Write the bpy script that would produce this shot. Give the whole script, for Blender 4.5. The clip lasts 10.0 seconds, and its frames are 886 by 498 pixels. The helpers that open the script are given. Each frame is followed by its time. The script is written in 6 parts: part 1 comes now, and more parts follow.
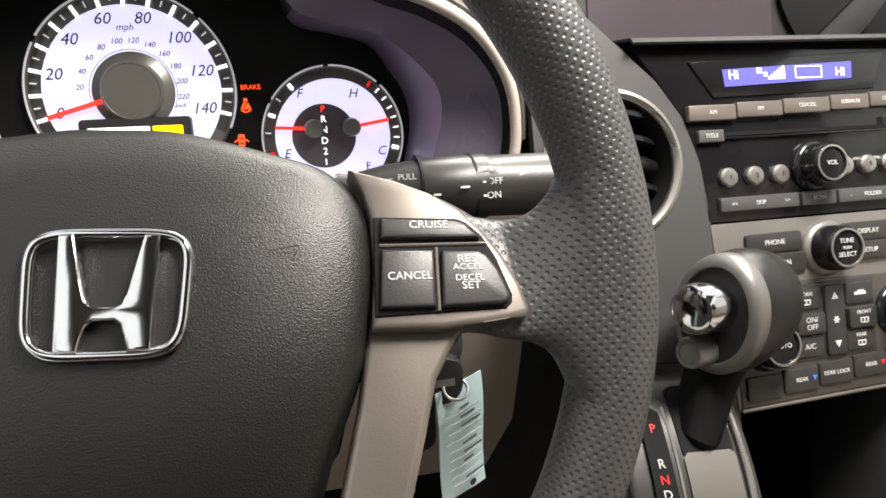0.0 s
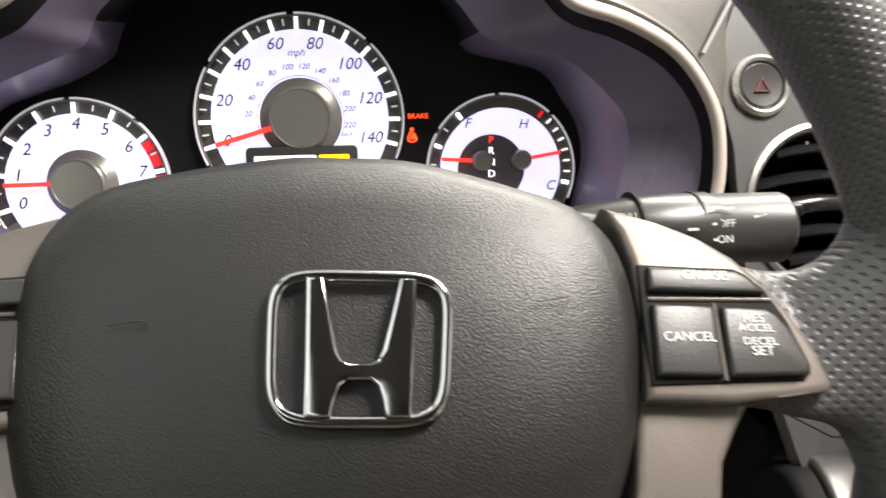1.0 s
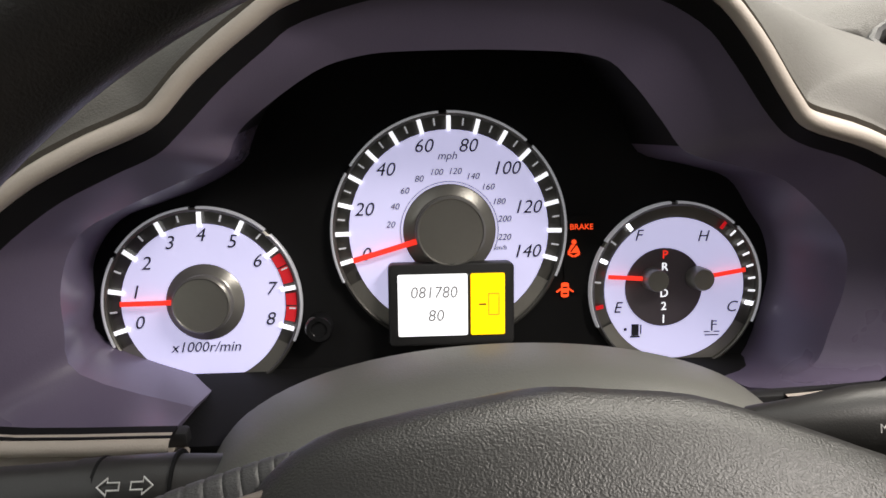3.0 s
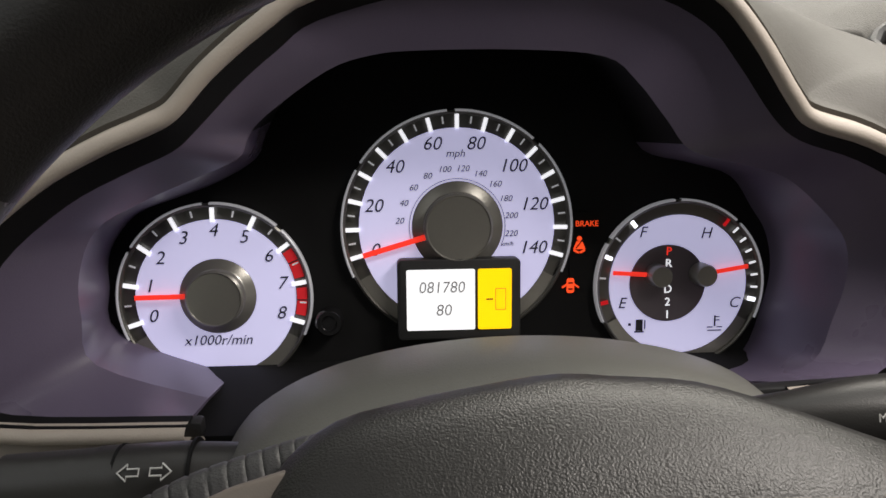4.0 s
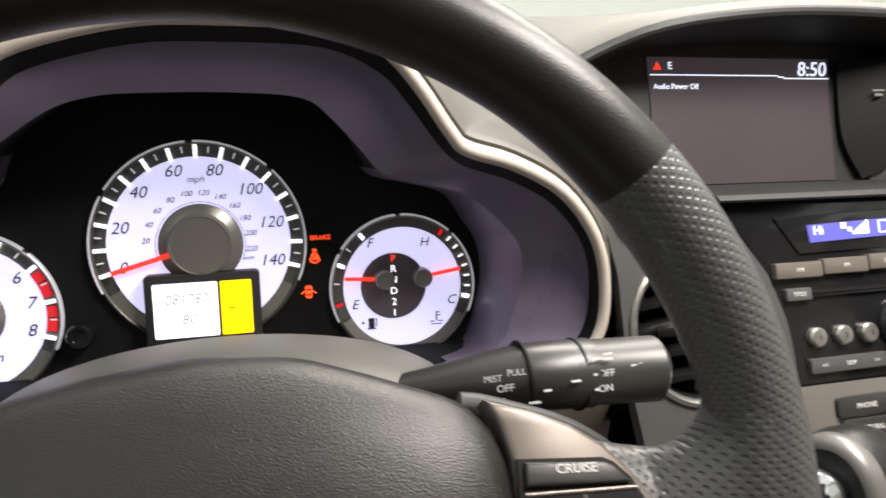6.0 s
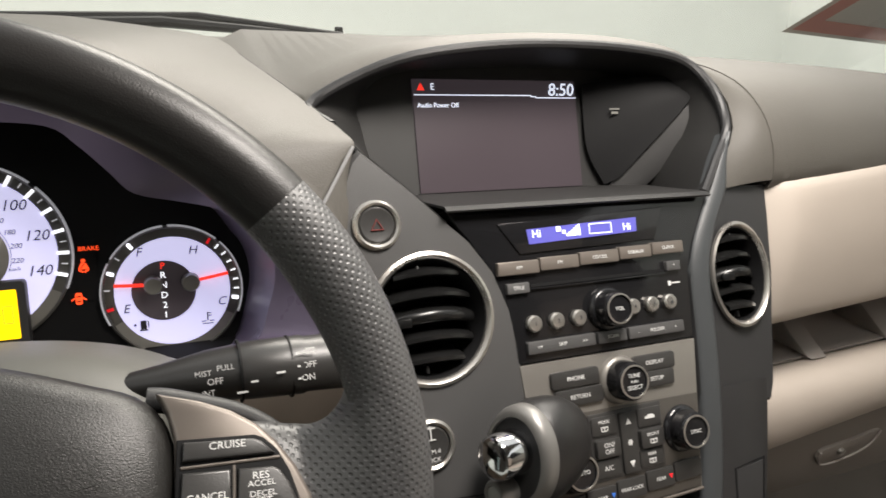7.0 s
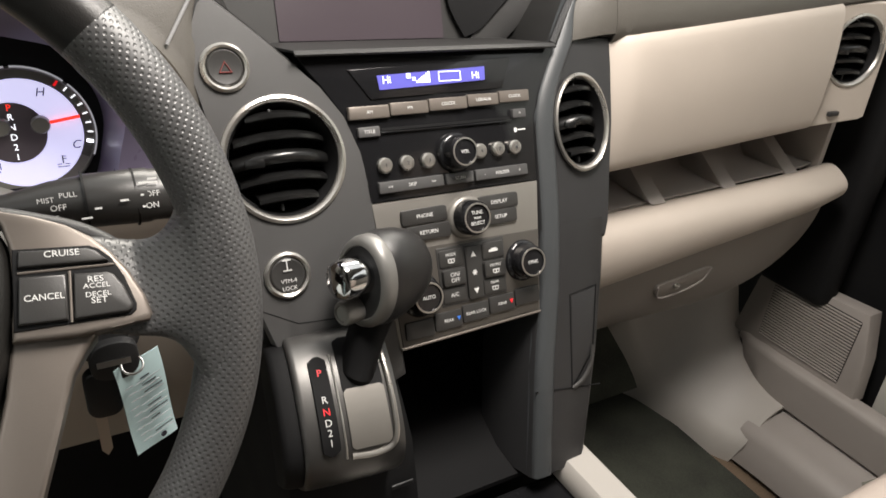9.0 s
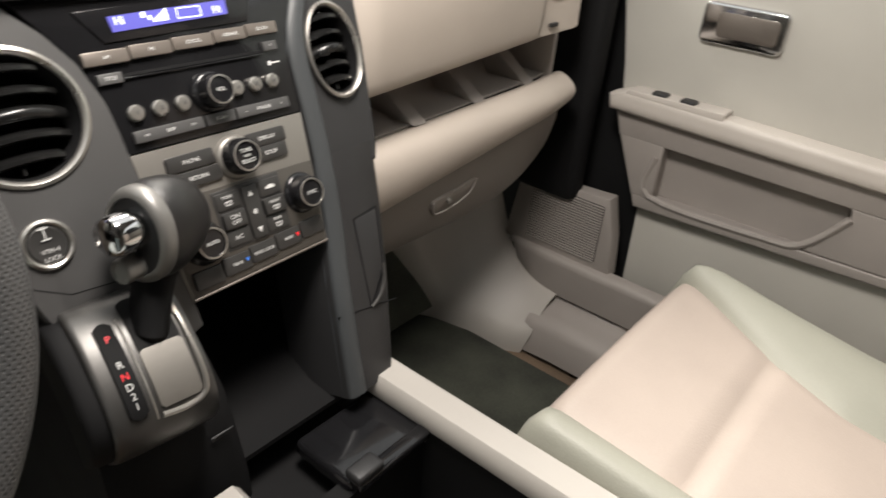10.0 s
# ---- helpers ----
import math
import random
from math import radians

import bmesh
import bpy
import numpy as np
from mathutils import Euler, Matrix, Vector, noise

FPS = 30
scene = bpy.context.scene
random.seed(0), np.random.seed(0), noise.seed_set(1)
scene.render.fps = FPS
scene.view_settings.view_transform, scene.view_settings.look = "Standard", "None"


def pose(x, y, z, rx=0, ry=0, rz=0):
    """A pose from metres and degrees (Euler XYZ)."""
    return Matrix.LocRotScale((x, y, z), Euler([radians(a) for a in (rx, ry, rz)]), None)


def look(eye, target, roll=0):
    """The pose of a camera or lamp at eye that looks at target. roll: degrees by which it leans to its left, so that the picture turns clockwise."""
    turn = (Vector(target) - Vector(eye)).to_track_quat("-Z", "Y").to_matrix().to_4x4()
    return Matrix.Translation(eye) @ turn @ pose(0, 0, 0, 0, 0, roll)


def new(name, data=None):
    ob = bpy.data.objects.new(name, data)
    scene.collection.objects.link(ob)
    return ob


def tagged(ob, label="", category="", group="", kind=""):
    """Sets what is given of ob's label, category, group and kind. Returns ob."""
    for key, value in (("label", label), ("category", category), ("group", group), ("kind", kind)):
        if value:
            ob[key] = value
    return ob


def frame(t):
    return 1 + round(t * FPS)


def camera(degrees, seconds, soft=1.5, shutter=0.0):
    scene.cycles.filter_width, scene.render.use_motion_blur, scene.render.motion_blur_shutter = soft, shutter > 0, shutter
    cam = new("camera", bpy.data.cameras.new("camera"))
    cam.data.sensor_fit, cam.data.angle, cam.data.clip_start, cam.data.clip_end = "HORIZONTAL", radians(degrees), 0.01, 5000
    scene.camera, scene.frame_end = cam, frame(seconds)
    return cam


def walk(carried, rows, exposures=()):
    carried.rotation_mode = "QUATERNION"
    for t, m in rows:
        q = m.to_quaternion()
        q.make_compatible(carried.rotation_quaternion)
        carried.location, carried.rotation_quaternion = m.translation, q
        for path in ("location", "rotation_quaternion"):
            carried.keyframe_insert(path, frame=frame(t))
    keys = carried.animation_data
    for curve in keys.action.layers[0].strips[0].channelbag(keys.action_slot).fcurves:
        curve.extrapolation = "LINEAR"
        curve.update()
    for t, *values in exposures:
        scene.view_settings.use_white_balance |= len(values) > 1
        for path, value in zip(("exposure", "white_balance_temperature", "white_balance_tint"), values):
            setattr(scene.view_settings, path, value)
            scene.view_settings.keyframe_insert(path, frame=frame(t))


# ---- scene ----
cam = camera(66.0, 10.0, soft=1.6, shutter=0.2)

PATH = [
    (0, (0.088, -0.014, 0.864), (0.542, 1.785, 0.119), 0.3),
    (0.5, (0.078, -0.009, 0.86), (0.44, 1.831, 0.166), -0.1),
    (1, (0.029, 0.036, 0.855), (0.291, 1.908, 0.201), -0.0),
    (1.5, (-0.008, 0.095, 0.88), (0.196, 1.974, 0.226), 0.2),
    (2, (-0.012, 0.116, 0.89), (0.159, 2.012, 0.276), 0.1),
    (2.5, (-0.022, 0.123, 0.899), (0.122, 2.02, 0.28), -0.1),
    (4, (-0.034, 0.113, 0.899), (0.097, 2.01, 0.28), 0.2),
    (4.5, (-0.032, 0.114, 0.896), (0.146, 2.024, 0.33), 0.1),
    (5, (-0.029, 0.115, 0.901), (0.199, 2.023, 0.344), -0.2),
    (5.5, (-0.019, 0.105, 0.928), (0.306, 1.966, 0.272), 0.6),
    (6, (0.042, 0.042, 0.918), (0.535, 1.891, 0.336), 1.2),
    (6.2, (0.065, 0.024, 0.931), (0.604, 1.853, 0.328), 1.4),
    (7.3, (0.141, -0.066, 0.955), (0.959, 1.651, 0.334), 3.1),
    (7.5, (0.15, -0.077, 0.955), (0.985, 1.624, 0.315), 3.3),
    (8, (0.153, -0.088, 0.955), (1.023, 1.572, 0.258), 4.0),
    (8.5, (0.149, -0.098, 0.956), (1.053, 1.502, 0.168), 4.7),
    (9, (0.152, -0.113, 0.948), (1.083, 1.392, 0.015), 5.3),
    (9.5, (0.152, -0.124, 0.947), (1.16, 1.272, -0.071), 5.4),
    (9.7, (0.141, -0.121, 0.948), (1.262, 1.138, -0.128), 6.1),
    (9.8, (0.137, -0.122, 0.944), (1.353, 1.051, -0.126), 6.8),
    (10, (0.135, -0.137, 0.933), (1.51, 0.916, -0.066), 4.9),
]
walk(cam, [(t, look(eye, target, roll)) for t, eye, target, roll in PATH],
     [(0.0, 0.63), (0.5, 0.70), (1.0, 0.80), (1.5, 0.52), (2.5, 0.18), (3.9, -0.46), (5.4, -0.36), (6.0, 0.36), (7.4, 0.10), (9.5, 0.34), (10.0, 0.26)])

# ---- light ----
world = bpy.data.worlds.new("garage_light")
scene.world = world
world.use_nodes = True
bg = world.node_tree.nodes["Background"]
bg.inputs[0].default_value = (0.95, 0.96, 0.94, 1)
bg.inputs[1].default_value = 1.18


def area_lamp(name, eye, target, size, watts, colour):
    data = bpy.data.lights.new(name, "AREA")
    data.shape, data.size, data.size_y, data.energy, data.color = "RECTANGLE", size[0], size[1], watts, colour
    ob = new(name, data)
    ob.matrix_world = look(eye, target)
    return ob


area_lamp("dome_lamp", (0.46, 0.18, 1.33), (0.50, 0.14, 0.5), (0.34, 0.16), 10.0, (1.0, 0.93, 0.86))
area_lamp("garage_strip_light", (1.5, 2.2, 3.0), (0.95, 0.8, 0.9), (2.4, 0.5), 125.0, (1.0, 0.94, 0.84))


# ---- materials ----
def material(name, colour, rough=0.5, metal=0.0, grain=0.0, grain_size=400.0, vary=0.12, coat=0.0, emit=0.0, blotch=9.0, spec=0.5):
    """A surface with two scales of colour variation, uneven gloss and fine relief."""
    m = bpy.data.materials.new(name)
    m.use_nodes = True
    nt = m.node_tree
    b = nt.nodes["Principled BSDF"]
    b.inputs["Metallic"].default_value = metal
    b.inputs["Coat Weight"].default_value = coat
    b.inputs["Specular IOR Level"].default_value = spec
    co = nt.nodes.new("ShaderNodeTexCoord")
    big, fine = nt.nodes.new("ShaderNodeTexNoise"), nt.nodes.new("ShaderNodeTexNoise")
    big.inputs["Scale"].default_value, big.inputs["Detail"].default_value = blotch, 4.0
    fine.inputs["Scale"].default_value, fine.inputs["Detail"].default_value = grain_size, 2.0
    nt.links.new(co.outputs["Object"], big.inputs["Vector"])
    nt.links.new(co.outputs["Object"], fine.inputs["Vector"])
    mixed = nt.nodes.new("ShaderNodeMath")
    mixed.operation = "MULTIPLY_ADD"
    nt.links.new(fine.outputs["Fac"], mixed.inputs[0])
    mixed.inputs[1].default_value = 0.35
    nt.links.new(big.outputs["Fac"], mixed.inputs[2])
    ramp = nt.nodes.new("ShaderNodeMapRange")
    ramp.inputs["From Min"].default_value, ramp.inputs["From Max"].default_value = 0.35, 1.0
    ramp.inputs["To Min"].default_value, ramp.inputs["To Max"].default_value = 1 - vary, 1 + vary
    nt.links.new(mixed.outputs[0], ramp.inputs["Value"])
    tone = nt.nodes.new("ShaderNodeVectorMath")
    tone.operation = "SCALE"
    tone.inputs[0].default_value = colour[:3]
    nt.links.new(ramp.outputs["Result"], tone.inputs["Scale"])
    nt.links.new(tone.outputs["Vector"], b.inputs["Base Color"])
    gloss = nt.nodes.new("ShaderNodeMapRange")
    gloss.inputs["To Min"].default_value, gloss.inputs["To Max"].default_value = max(rough - 0.08, 0.02), min(rough + 0.1, 1.0)
    nt.links.new(big.outputs["Fac"], gloss.inputs["Value"])
    nt.links.new(gloss.outputs["Result"], b.inputs["Roughness"])
    if grain:
        bump = nt.nodes.new("ShaderNodeBump")
        bump.inputs["Strength"].default_value, bump.inputs["Distance"].default_value = grain, 0.0006
        nt.links.new(fine.outputs["Fac"], bump.inputs["Height"])
        nt.links.new(bump.outputs["Normal"], b.inputs["Normal"])
    if emit:
        b.inputs["Emission Color"].default_value = (*colour[:3], 1)
        b.inputs["Emission Strength"].default_value = emit
    return m


M = {
    "black": material("black_plastic", (0.02, 0.02, 0.021), 0.45, grain=0.25, grain_size=900),
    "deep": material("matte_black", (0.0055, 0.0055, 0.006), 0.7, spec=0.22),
    "gloss": material("piano_black", (0.010, 0.010, 0.011), 0.14, spec=0.35, coat=0.15, vary=0.05),
    "louvre": material("louvre_plastic", (0.008, 0.008, 0.008), 0.26, vary=0.05),
    "shroud": material("cluster_shroud_plastic", (0.130, 0.108, 0.165), 0.28, grain=0.12, grain_size=1500),
    "pad": material("grained_dash_vinyl", (0.078, 0.072, 0.063), 0.55, grain=0.5, grain_size=900),
    "airbag": material("grained_airbag_vinyl", (0.0085, 0.008, 0.0072), 0.40, spec=0.55, grain=0.42, grain_size=1500, blotch=14),
    # roof cloth set darker than it is, for light the driver blocks
    "liner": material("darkened_roof_cloth", (0.11, 0.104, 0.094), 0.9, vary=0.05),
    "lining": material("pale_lining_plastic", (0.40, 0.375, 0.345), 0.45, grain=0.3, grain_size=1100, vary=0.06),
    "fascia": material("dark_bronze_paint", (0.100, 0.092, 0.083), 0.34, 0.5, grain=0.1, grain_size=1800, vary=0.06),
    "paper": material("faded_paper", (0.60, 0.58, 0.54), 0.8, vary=0.04),
    "column": material("grey_column_plastic", (0.17, 0.168, 0.152), 0.45, grain=0.3, grain_size=1300),
    "apillar": material("pale_grey_trim", (0.27, 0.27, 0.275), 0.6, grain=0.2, grain_size=900),
    # taupe plastic darkened to stand for shade under the glove box lip
    "shade": material("shaded_taupe_plastic", (0.205, 0.182, 0.163), 0.5, grain=0.3, grain_size=1100, vary=0.08),
    "collar": material("satin_pewter_paint", (0.21, 0.205, 0.195), 0.40, 0.5, grain=0.06, grain_size=1800, vary=0.06),
    "pillar": material("dark_pillar_plastic", (0.023, 0.023, 0.024), 0.42, grain=0.3, grain_size=1300),
    "recess": material("recess_plastic", (0.019, 0.0185, 0.018), 0.55, grain=0.3, grain_size=1300),
    "dialring": material("smoked_dial_ring", (0.16, 0.155, 0.14), 0.34, 0.7, vary=0.05),
    "leather": material("rim_leather", (0.018, 0.017, 0.0165), 0.36, spec=0.28, grain=0.22, grain_size=1300),
    "knob": material("knob_leather", (0.013, 0.0125, 0.0125), 0.36, spec=0.5, grain=0.4, grain_size=1200),
    "charcoal": material("charcoal_plastic", (0.062, 0.061, 0.061), 0.42, grain=0.3, grain_size=1300),
    "tan": material("beige_plastic", (0.455, 0.402, 0.352), 0.5, grain=0.3, grain_size=1100, vary=0.06),
    "taupe": material("taupe_plastic", (0.300, 0.272, 0.252), 0.50, grain=0.3, grain_size=1100, vary=0.08),
    "cream": material("cream_trim", (0.50, 0.460, 0.420), 0.5, grain=0.2, grain_size=900, vary=0.06),
    "sage": material("light_door_vinyl", (0.47, 0.455, 0.415), 0.55, grain=0.35, grain_size=800, vary=0.05),
    "silver": material("satin_silver_paint", (0.46, 0.44, 0.41), 0.28, 0.85, grain=0.08, grain_size=1800, vary=0.05),
    "bronze": material("satin_bronze_paint", (0.168, 0.146, 0.128), 0.36, 0.5, grain=0.1, grain_size=1800, vary=0.06),
    "chrome": material("chrome", (0.56, 0.56, 0.57), 0.10, 1.0, vary=0.03),
    "steel": material("brushed_metal", (0.55, 0.54, 0.52), 0.28, 1.0, vary=0.06),
    "button": material("dark_button_plastic", (0.034, 0.033, 0.032), 0.34, grain=0.15, grain_size=1500),
    "fabric": material("beige_seat_leather", (0.42, 0.355, 0.312), 0.5, grain=0.5, grain_size=420, vary=0.07),
    "bolster": material("grey_beige_seat_leather", (0.30, 0.298, 0.252), 0.5, grain=0.5, grain_size=420, vary=0.07),
    "carpet": material("dark_carpet", (0.042, 0.045, 0.034), 0.95, grain=1.0, grain_size=350, vary=0.75, blotch=9),
    "brown_carpet": material("brown_carpet", (0.15, 0.105, 0.070), 0.95, grain=1.0, grain_size=350, vary=0.4, blotch=8),
    "gate": material("satin_grey_paint", (0.100, 0.097, 0.094), 0.36, 0.75, grain=0.06, grain_size=1800, vary=0.06),
    # silver trim, no lamp; weak emission stands for light caught on it
    "arc": material("glowing_silver_arc", (0.62, 0.62, 0.66), 0.3, 0.2, emit=0.30, vary=0.02),
    "dimmark": material("dim_white_mark", (0.75, 0.74, 0.78), 0.5, emit=0.35, vary=0.02),
    "disc": material("smoky_dial_disc", (0.15, 0.125, 0.145), 0.4, vary=0.05),
    "slate": material("satin_slate_plastic", (0.046, 0.050, 0.053), 0.46, grain=0.2, grain_size=1300),
    "champagne": material("satin_champagne_paint", (0.235, 0.222, 0.203), 0.36, 0.55, grain=0.1, grain_size=1800, vary=0.06),
    "switch": material("black_switch_rubber", (0.030, 0.029, 0.028), 0.36, grain=0.15, grain_size=1500),
    "wrap": material("wrapped_leather", (0.030, 0.030, 0.031), 0.45, grain=0.35, grain_size=1300),
    "wall": material("white_garage_wall", (0.80, 0.81, 0.77), 0.8, vary=0.03, blotch=1.5),
    "white": material("white_print", (0.66, 0.66, 0.65), 0.5, vary=0.02),
    "ink": material("dark_print", (0.02, 0.02, 0.03), 0.5, vary=0.02),
    "dial": material("lit_dial_face", (0.71, 0.69, 1.0), 0.5, emit=0.66, vary=0.09, blotch=26),
    "dialmark": material("lit_white_mark", (0.95, 0.95, 1.0), 0.5, emit=1.2, vary=0.01),
    "lcdwhite": material("lit_lcd", (0.93, 0.94, 0.95), 0.4, emit=1.1, vary=0.01),
    "lcdamber": material("lit_amber_lcd", (1.0, 0.62, 0.0), 0.4, emit=1.3, vary=0.01),
    "dullred": material("dull_red_print", (0.17, 0.028, 0.025), 0.5, vary=0.02),
    "red": material("lit_red", (0.9, 0.035, 0.02), 0.5, emit=1.1, vary=0.01),
    "redpaint": material("red_band", (0.75, 0.02, 0.03), 0.5, emit=0.35, vary=0.02),
    "lamp_orange": material("lit_orange", (1.0, 0.075, 0.015), 0.5, emit=1.25, vary=0.01),
    "lcdblue": material("lit_blue_lcd", (0.085, 0.082, 0.36), 0.3, emit=0.42, vary=0.02),
    "lcdtext": material("lit_pale_blue", (0.8, 0.85, 1.0), 0.3, emit=1.0, vary=0.01),
    "screen": material("lit_screen", (0.040, 0.031, 0.036), 0.35, spec=0.3, emit=0.60, vary=0.01),
    "hubcap": material("spun_grey_cap", (0.31, 0.30, 0.275), 0.30, 0.6, vary=0.06),
    "lcdgrey": material("pale_lcd_digit", (0.42, 0.42, 0.45), 0.5, vary=0.02),
    "tag": material("pale_blue_paper", (0.50, 0.66, 0.68), 0.7, vary=0.05),
    "rubber": material("black_rubber", (0.012, 0.012, 0.012), 0.75),
    "redsticker": material("red_sticker_print", (0.52, 0.25, 0.215), 0.6, vary=0.05),
    "bluepaint": material("blue_print", (0.05, 0.2, 0.75), 0.5, vary=0.02),
}


def perforated():
    """Black leather with rows of small punched holes, their shade and glint put into the colour."""
    m = material("perforated_leather", (0.066, 0.066, 0.067), 0.40, spec=0.7, grain=0.45, grain_size=1300)
    nt = m.node_tree
    b = nt.nodes["Principled BSDF"]
    co, turn = nt.nodes.new("ShaderNodeUVMap"), nt.nodes.new("ShaderNodeMapping")
    turn.inputs["Rotation"].default_value = (0, 0, radians(45))
    turn.inputs["Scale"].default_value = (310, 310, 310)
    vor = nt.nodes.new("ShaderNodeTexVoronoi")
    vor.voronoi_dimensions = "2D"
    vor.inputs["Scale"].default_value, vor.inputs["Randomness"].default_value = 1.0, 0.06
    nt.links.new(co.outputs["UV"], turn.inputs["Vector"])
    nt.links.new(turn.outputs["Vector"], vor.inputs["Vector"])
    dot = nt.nodes.new("ShaderNodeMapRange")
    dot.inputs["From Min"].default_value, dot.inputs["From Max"].default_value = 0.14, 0.33
    nt.links.new(vor.outputs["Distance"], dot.inputs["Value"])
    bump = nt.nodes.new("ShaderNodeBump")
    bump.inputs["Strength"].default_value, bump.inputs["Distance"].default_value = 0.5, 0.0006
    nt.links.new(dot.outputs["Result"], bump.inputs["Height"])
    nt.links.new(bump.outputs["Normal"], b.inputs["Normal"])
    # dark ring: the shade inside each hole, mixed into the base colour
    core = nt.nodes.new("ShaderNodeMapRange")
    core.inputs["From Min"].default_value, core.inputs["From Max"].default_value = 0.16, 0.30
    core.inputs["To Min"].default_value, core.inputs["To Max"].default_value = 1.0, 0.0
    nt.links.new(vor.outputs["Distance"], core.inputs["Value"])
    old = b.inputs["Base Color"].links[0].from_socket
    mix = nt.nodes.new("ShaderNodeMix")
    mix.data_type = "RGBA"
    nt.links.new(core.outputs["Result"], mix.inputs["Factor"])
    nt.links.new(old, mix.inputs["A"])
    mix.inputs["B"].default_value = (0.026, 0.026, 0.026, 1)
    # pale point: a painted glint at the middle of each hole
    pin, tip = nt.nodes.new("ShaderNodeMapRange"), nt.nodes.new("ShaderNodeMix")
    pin.inputs["From Min"].default_value, pin.inputs["From Max"].default_value = 0.06, 0.13
    pin.inputs["To Min"].default_value, pin.inputs["To Max"].default_value = 1.0, 0.0
    nt.links.new(vor.outputs["Distance"], pin.inputs["Value"])
    tip.data_type = "RGBA"
    nt.links.new(pin.outputs["Result"], tip.inputs["Factor"])
    nt.links.new(mix.outputs["Result"], tip.inputs["A"])
    tip.inputs["B"].default_value = (0.10, 0.10, 0.10, 1)
    nt.links.new(tip.outputs["Result"], b.inputs["Base Color"])
    return m


def clear_glass():
    m = bpy.data.materials.new("clear_glass")
    m.use_nodes = True
    nt = m.node_tree
    nt.nodes.remove(nt.nodes["Principled BSDF"])
    out = nt.nodes["Material Output"]
    clear, shine, mix = nt.nodes.new("ShaderNodeBsdfTransparent"), nt.nodes.new("ShaderNodeBsdfGlossy"), nt.nodes.new("ShaderNodeMixShader")
    shine.inputs["Roughness"].default_value = 0.02
    mix.inputs[0].default_value = 0.05
    nt.links.new(clear.outputs[0], mix.inputs[1])
    nt.links.new(shine.outputs[0], mix.inputs[2])
    nt.links.new(mix.outputs[0], out.inputs["Surface"])
    return m


M["perforated"] = perforated()
M["glass"] = clear_glass()


# ---- building helpers ----
def basis(x, y, z, tilt):
    """A frame on a face that leans back: X across, Y up along the face, Z out towards the driver."""
    s, c = math.sin(radians(tilt)), math.cos(radians(tilt))
    return Matrix(((1, 0, 0, x), (0, s, -c, y), (0, c, s, z), (0, 0, 0, 1)))


def mesh_of(name, bm, mat, smooth=35):
    me = bpy.data.meshes.new(name)
    bmesh.ops.recalc_face_normals(bm, faces=bm.faces)
    bm.to_mesh(me)
    bm.free()
    me.materials.append(M[mat])
    if smooth:
        me.shade_smooth()
        me.set_sharp_from_angle(angle=radians(smooth))
    return me


def part(name, bm, mat, parent=None, label="", m=None, smooth=35):
    """Links a bmesh as one mesh object under a thing or a part. m: its pose in the world."""
    ob = new(name, mesh_of(name, bm, mat, smooth))
    if m is not None:
        ob.matrix_world = m
    if parent is not None:
        ob.parent = parent
        ob.matrix_parent_inverse = WORLDS.get(parent.name, Matrix.Identity(4)).inverted()
    WORLDS[ob.name] = m.copy() if m is not None else Matrix.Identity(4)
    return tagged(ob, label)


WORLDS = {}


def thing(name, label, category, at=(0, 0, 0), group="", kind=""):
    ob = new(name)
    ob.location = at
    ob.empty_display_size = 0.02
    WORLDS[ob.name] = Matrix.Translation(at)
    return tagged(ob, label, category, group, kind)


def box(sx, sy, sz, at=(0, 0, 0), bevel=0.0, seg=2, bm=None, rot=None):
    own = bmesh.new()
    bmesh.ops.create_cube(own, size=1, matrix=Matrix.Diagonal((sx, sy, sz, 1)))
    if bevel:
        bmesh.ops.bevel(own, geom=own.edges[:], offset=bevel, segments=seg, profile=0.5, affect="EDGES")
    bmesh.ops.transform(own, matrix=Matrix.Translation(at) @ (rot or Matrix.Identity(4)), verts=own.verts)
    return join(bm, own)


def join(bm, own):
    if bm is None:
        return own
    me = bpy.data.meshes.new("join")
    own.to_mesh(me)
    own.free()
    bm.from_mesh(me)
    bpy.data.meshes.remove(me)
    return bm


def lathe(profile, n=48, at=(0, 0, 0), bm=None, rot=None, a0=0.0, a1=360.0):
    """Turns (radius, height) pairs round local Z."""
    own = bmesh.new()
    full = abs(a1 - a0) >= 360
    steps = n if full else n + 1
    rings = []
    for i in range(steps):
        a = radians(a0 + (a1 - a0) * i / n)
        rings.append([own.verts.new((r * math.cos(a), r * math.sin(a), h)) for r, h in profile])
    for i in range(n):
        p, q = rings[i], rings[(i + 1) % steps]
        for k in range(len(profile) - 1):
            own.faces.new((p[k], q[k], q[k + 1], p[k + 1]))
    bmesh.ops.remove_doubles(own, verts=own.verts, dist=1e-6)
    bmesh.ops.transform(own, matrix=Matrix.Translation(at) @ (rot or Matrix.Identity(4)), verts=own.verts)
    return join(bm, own)


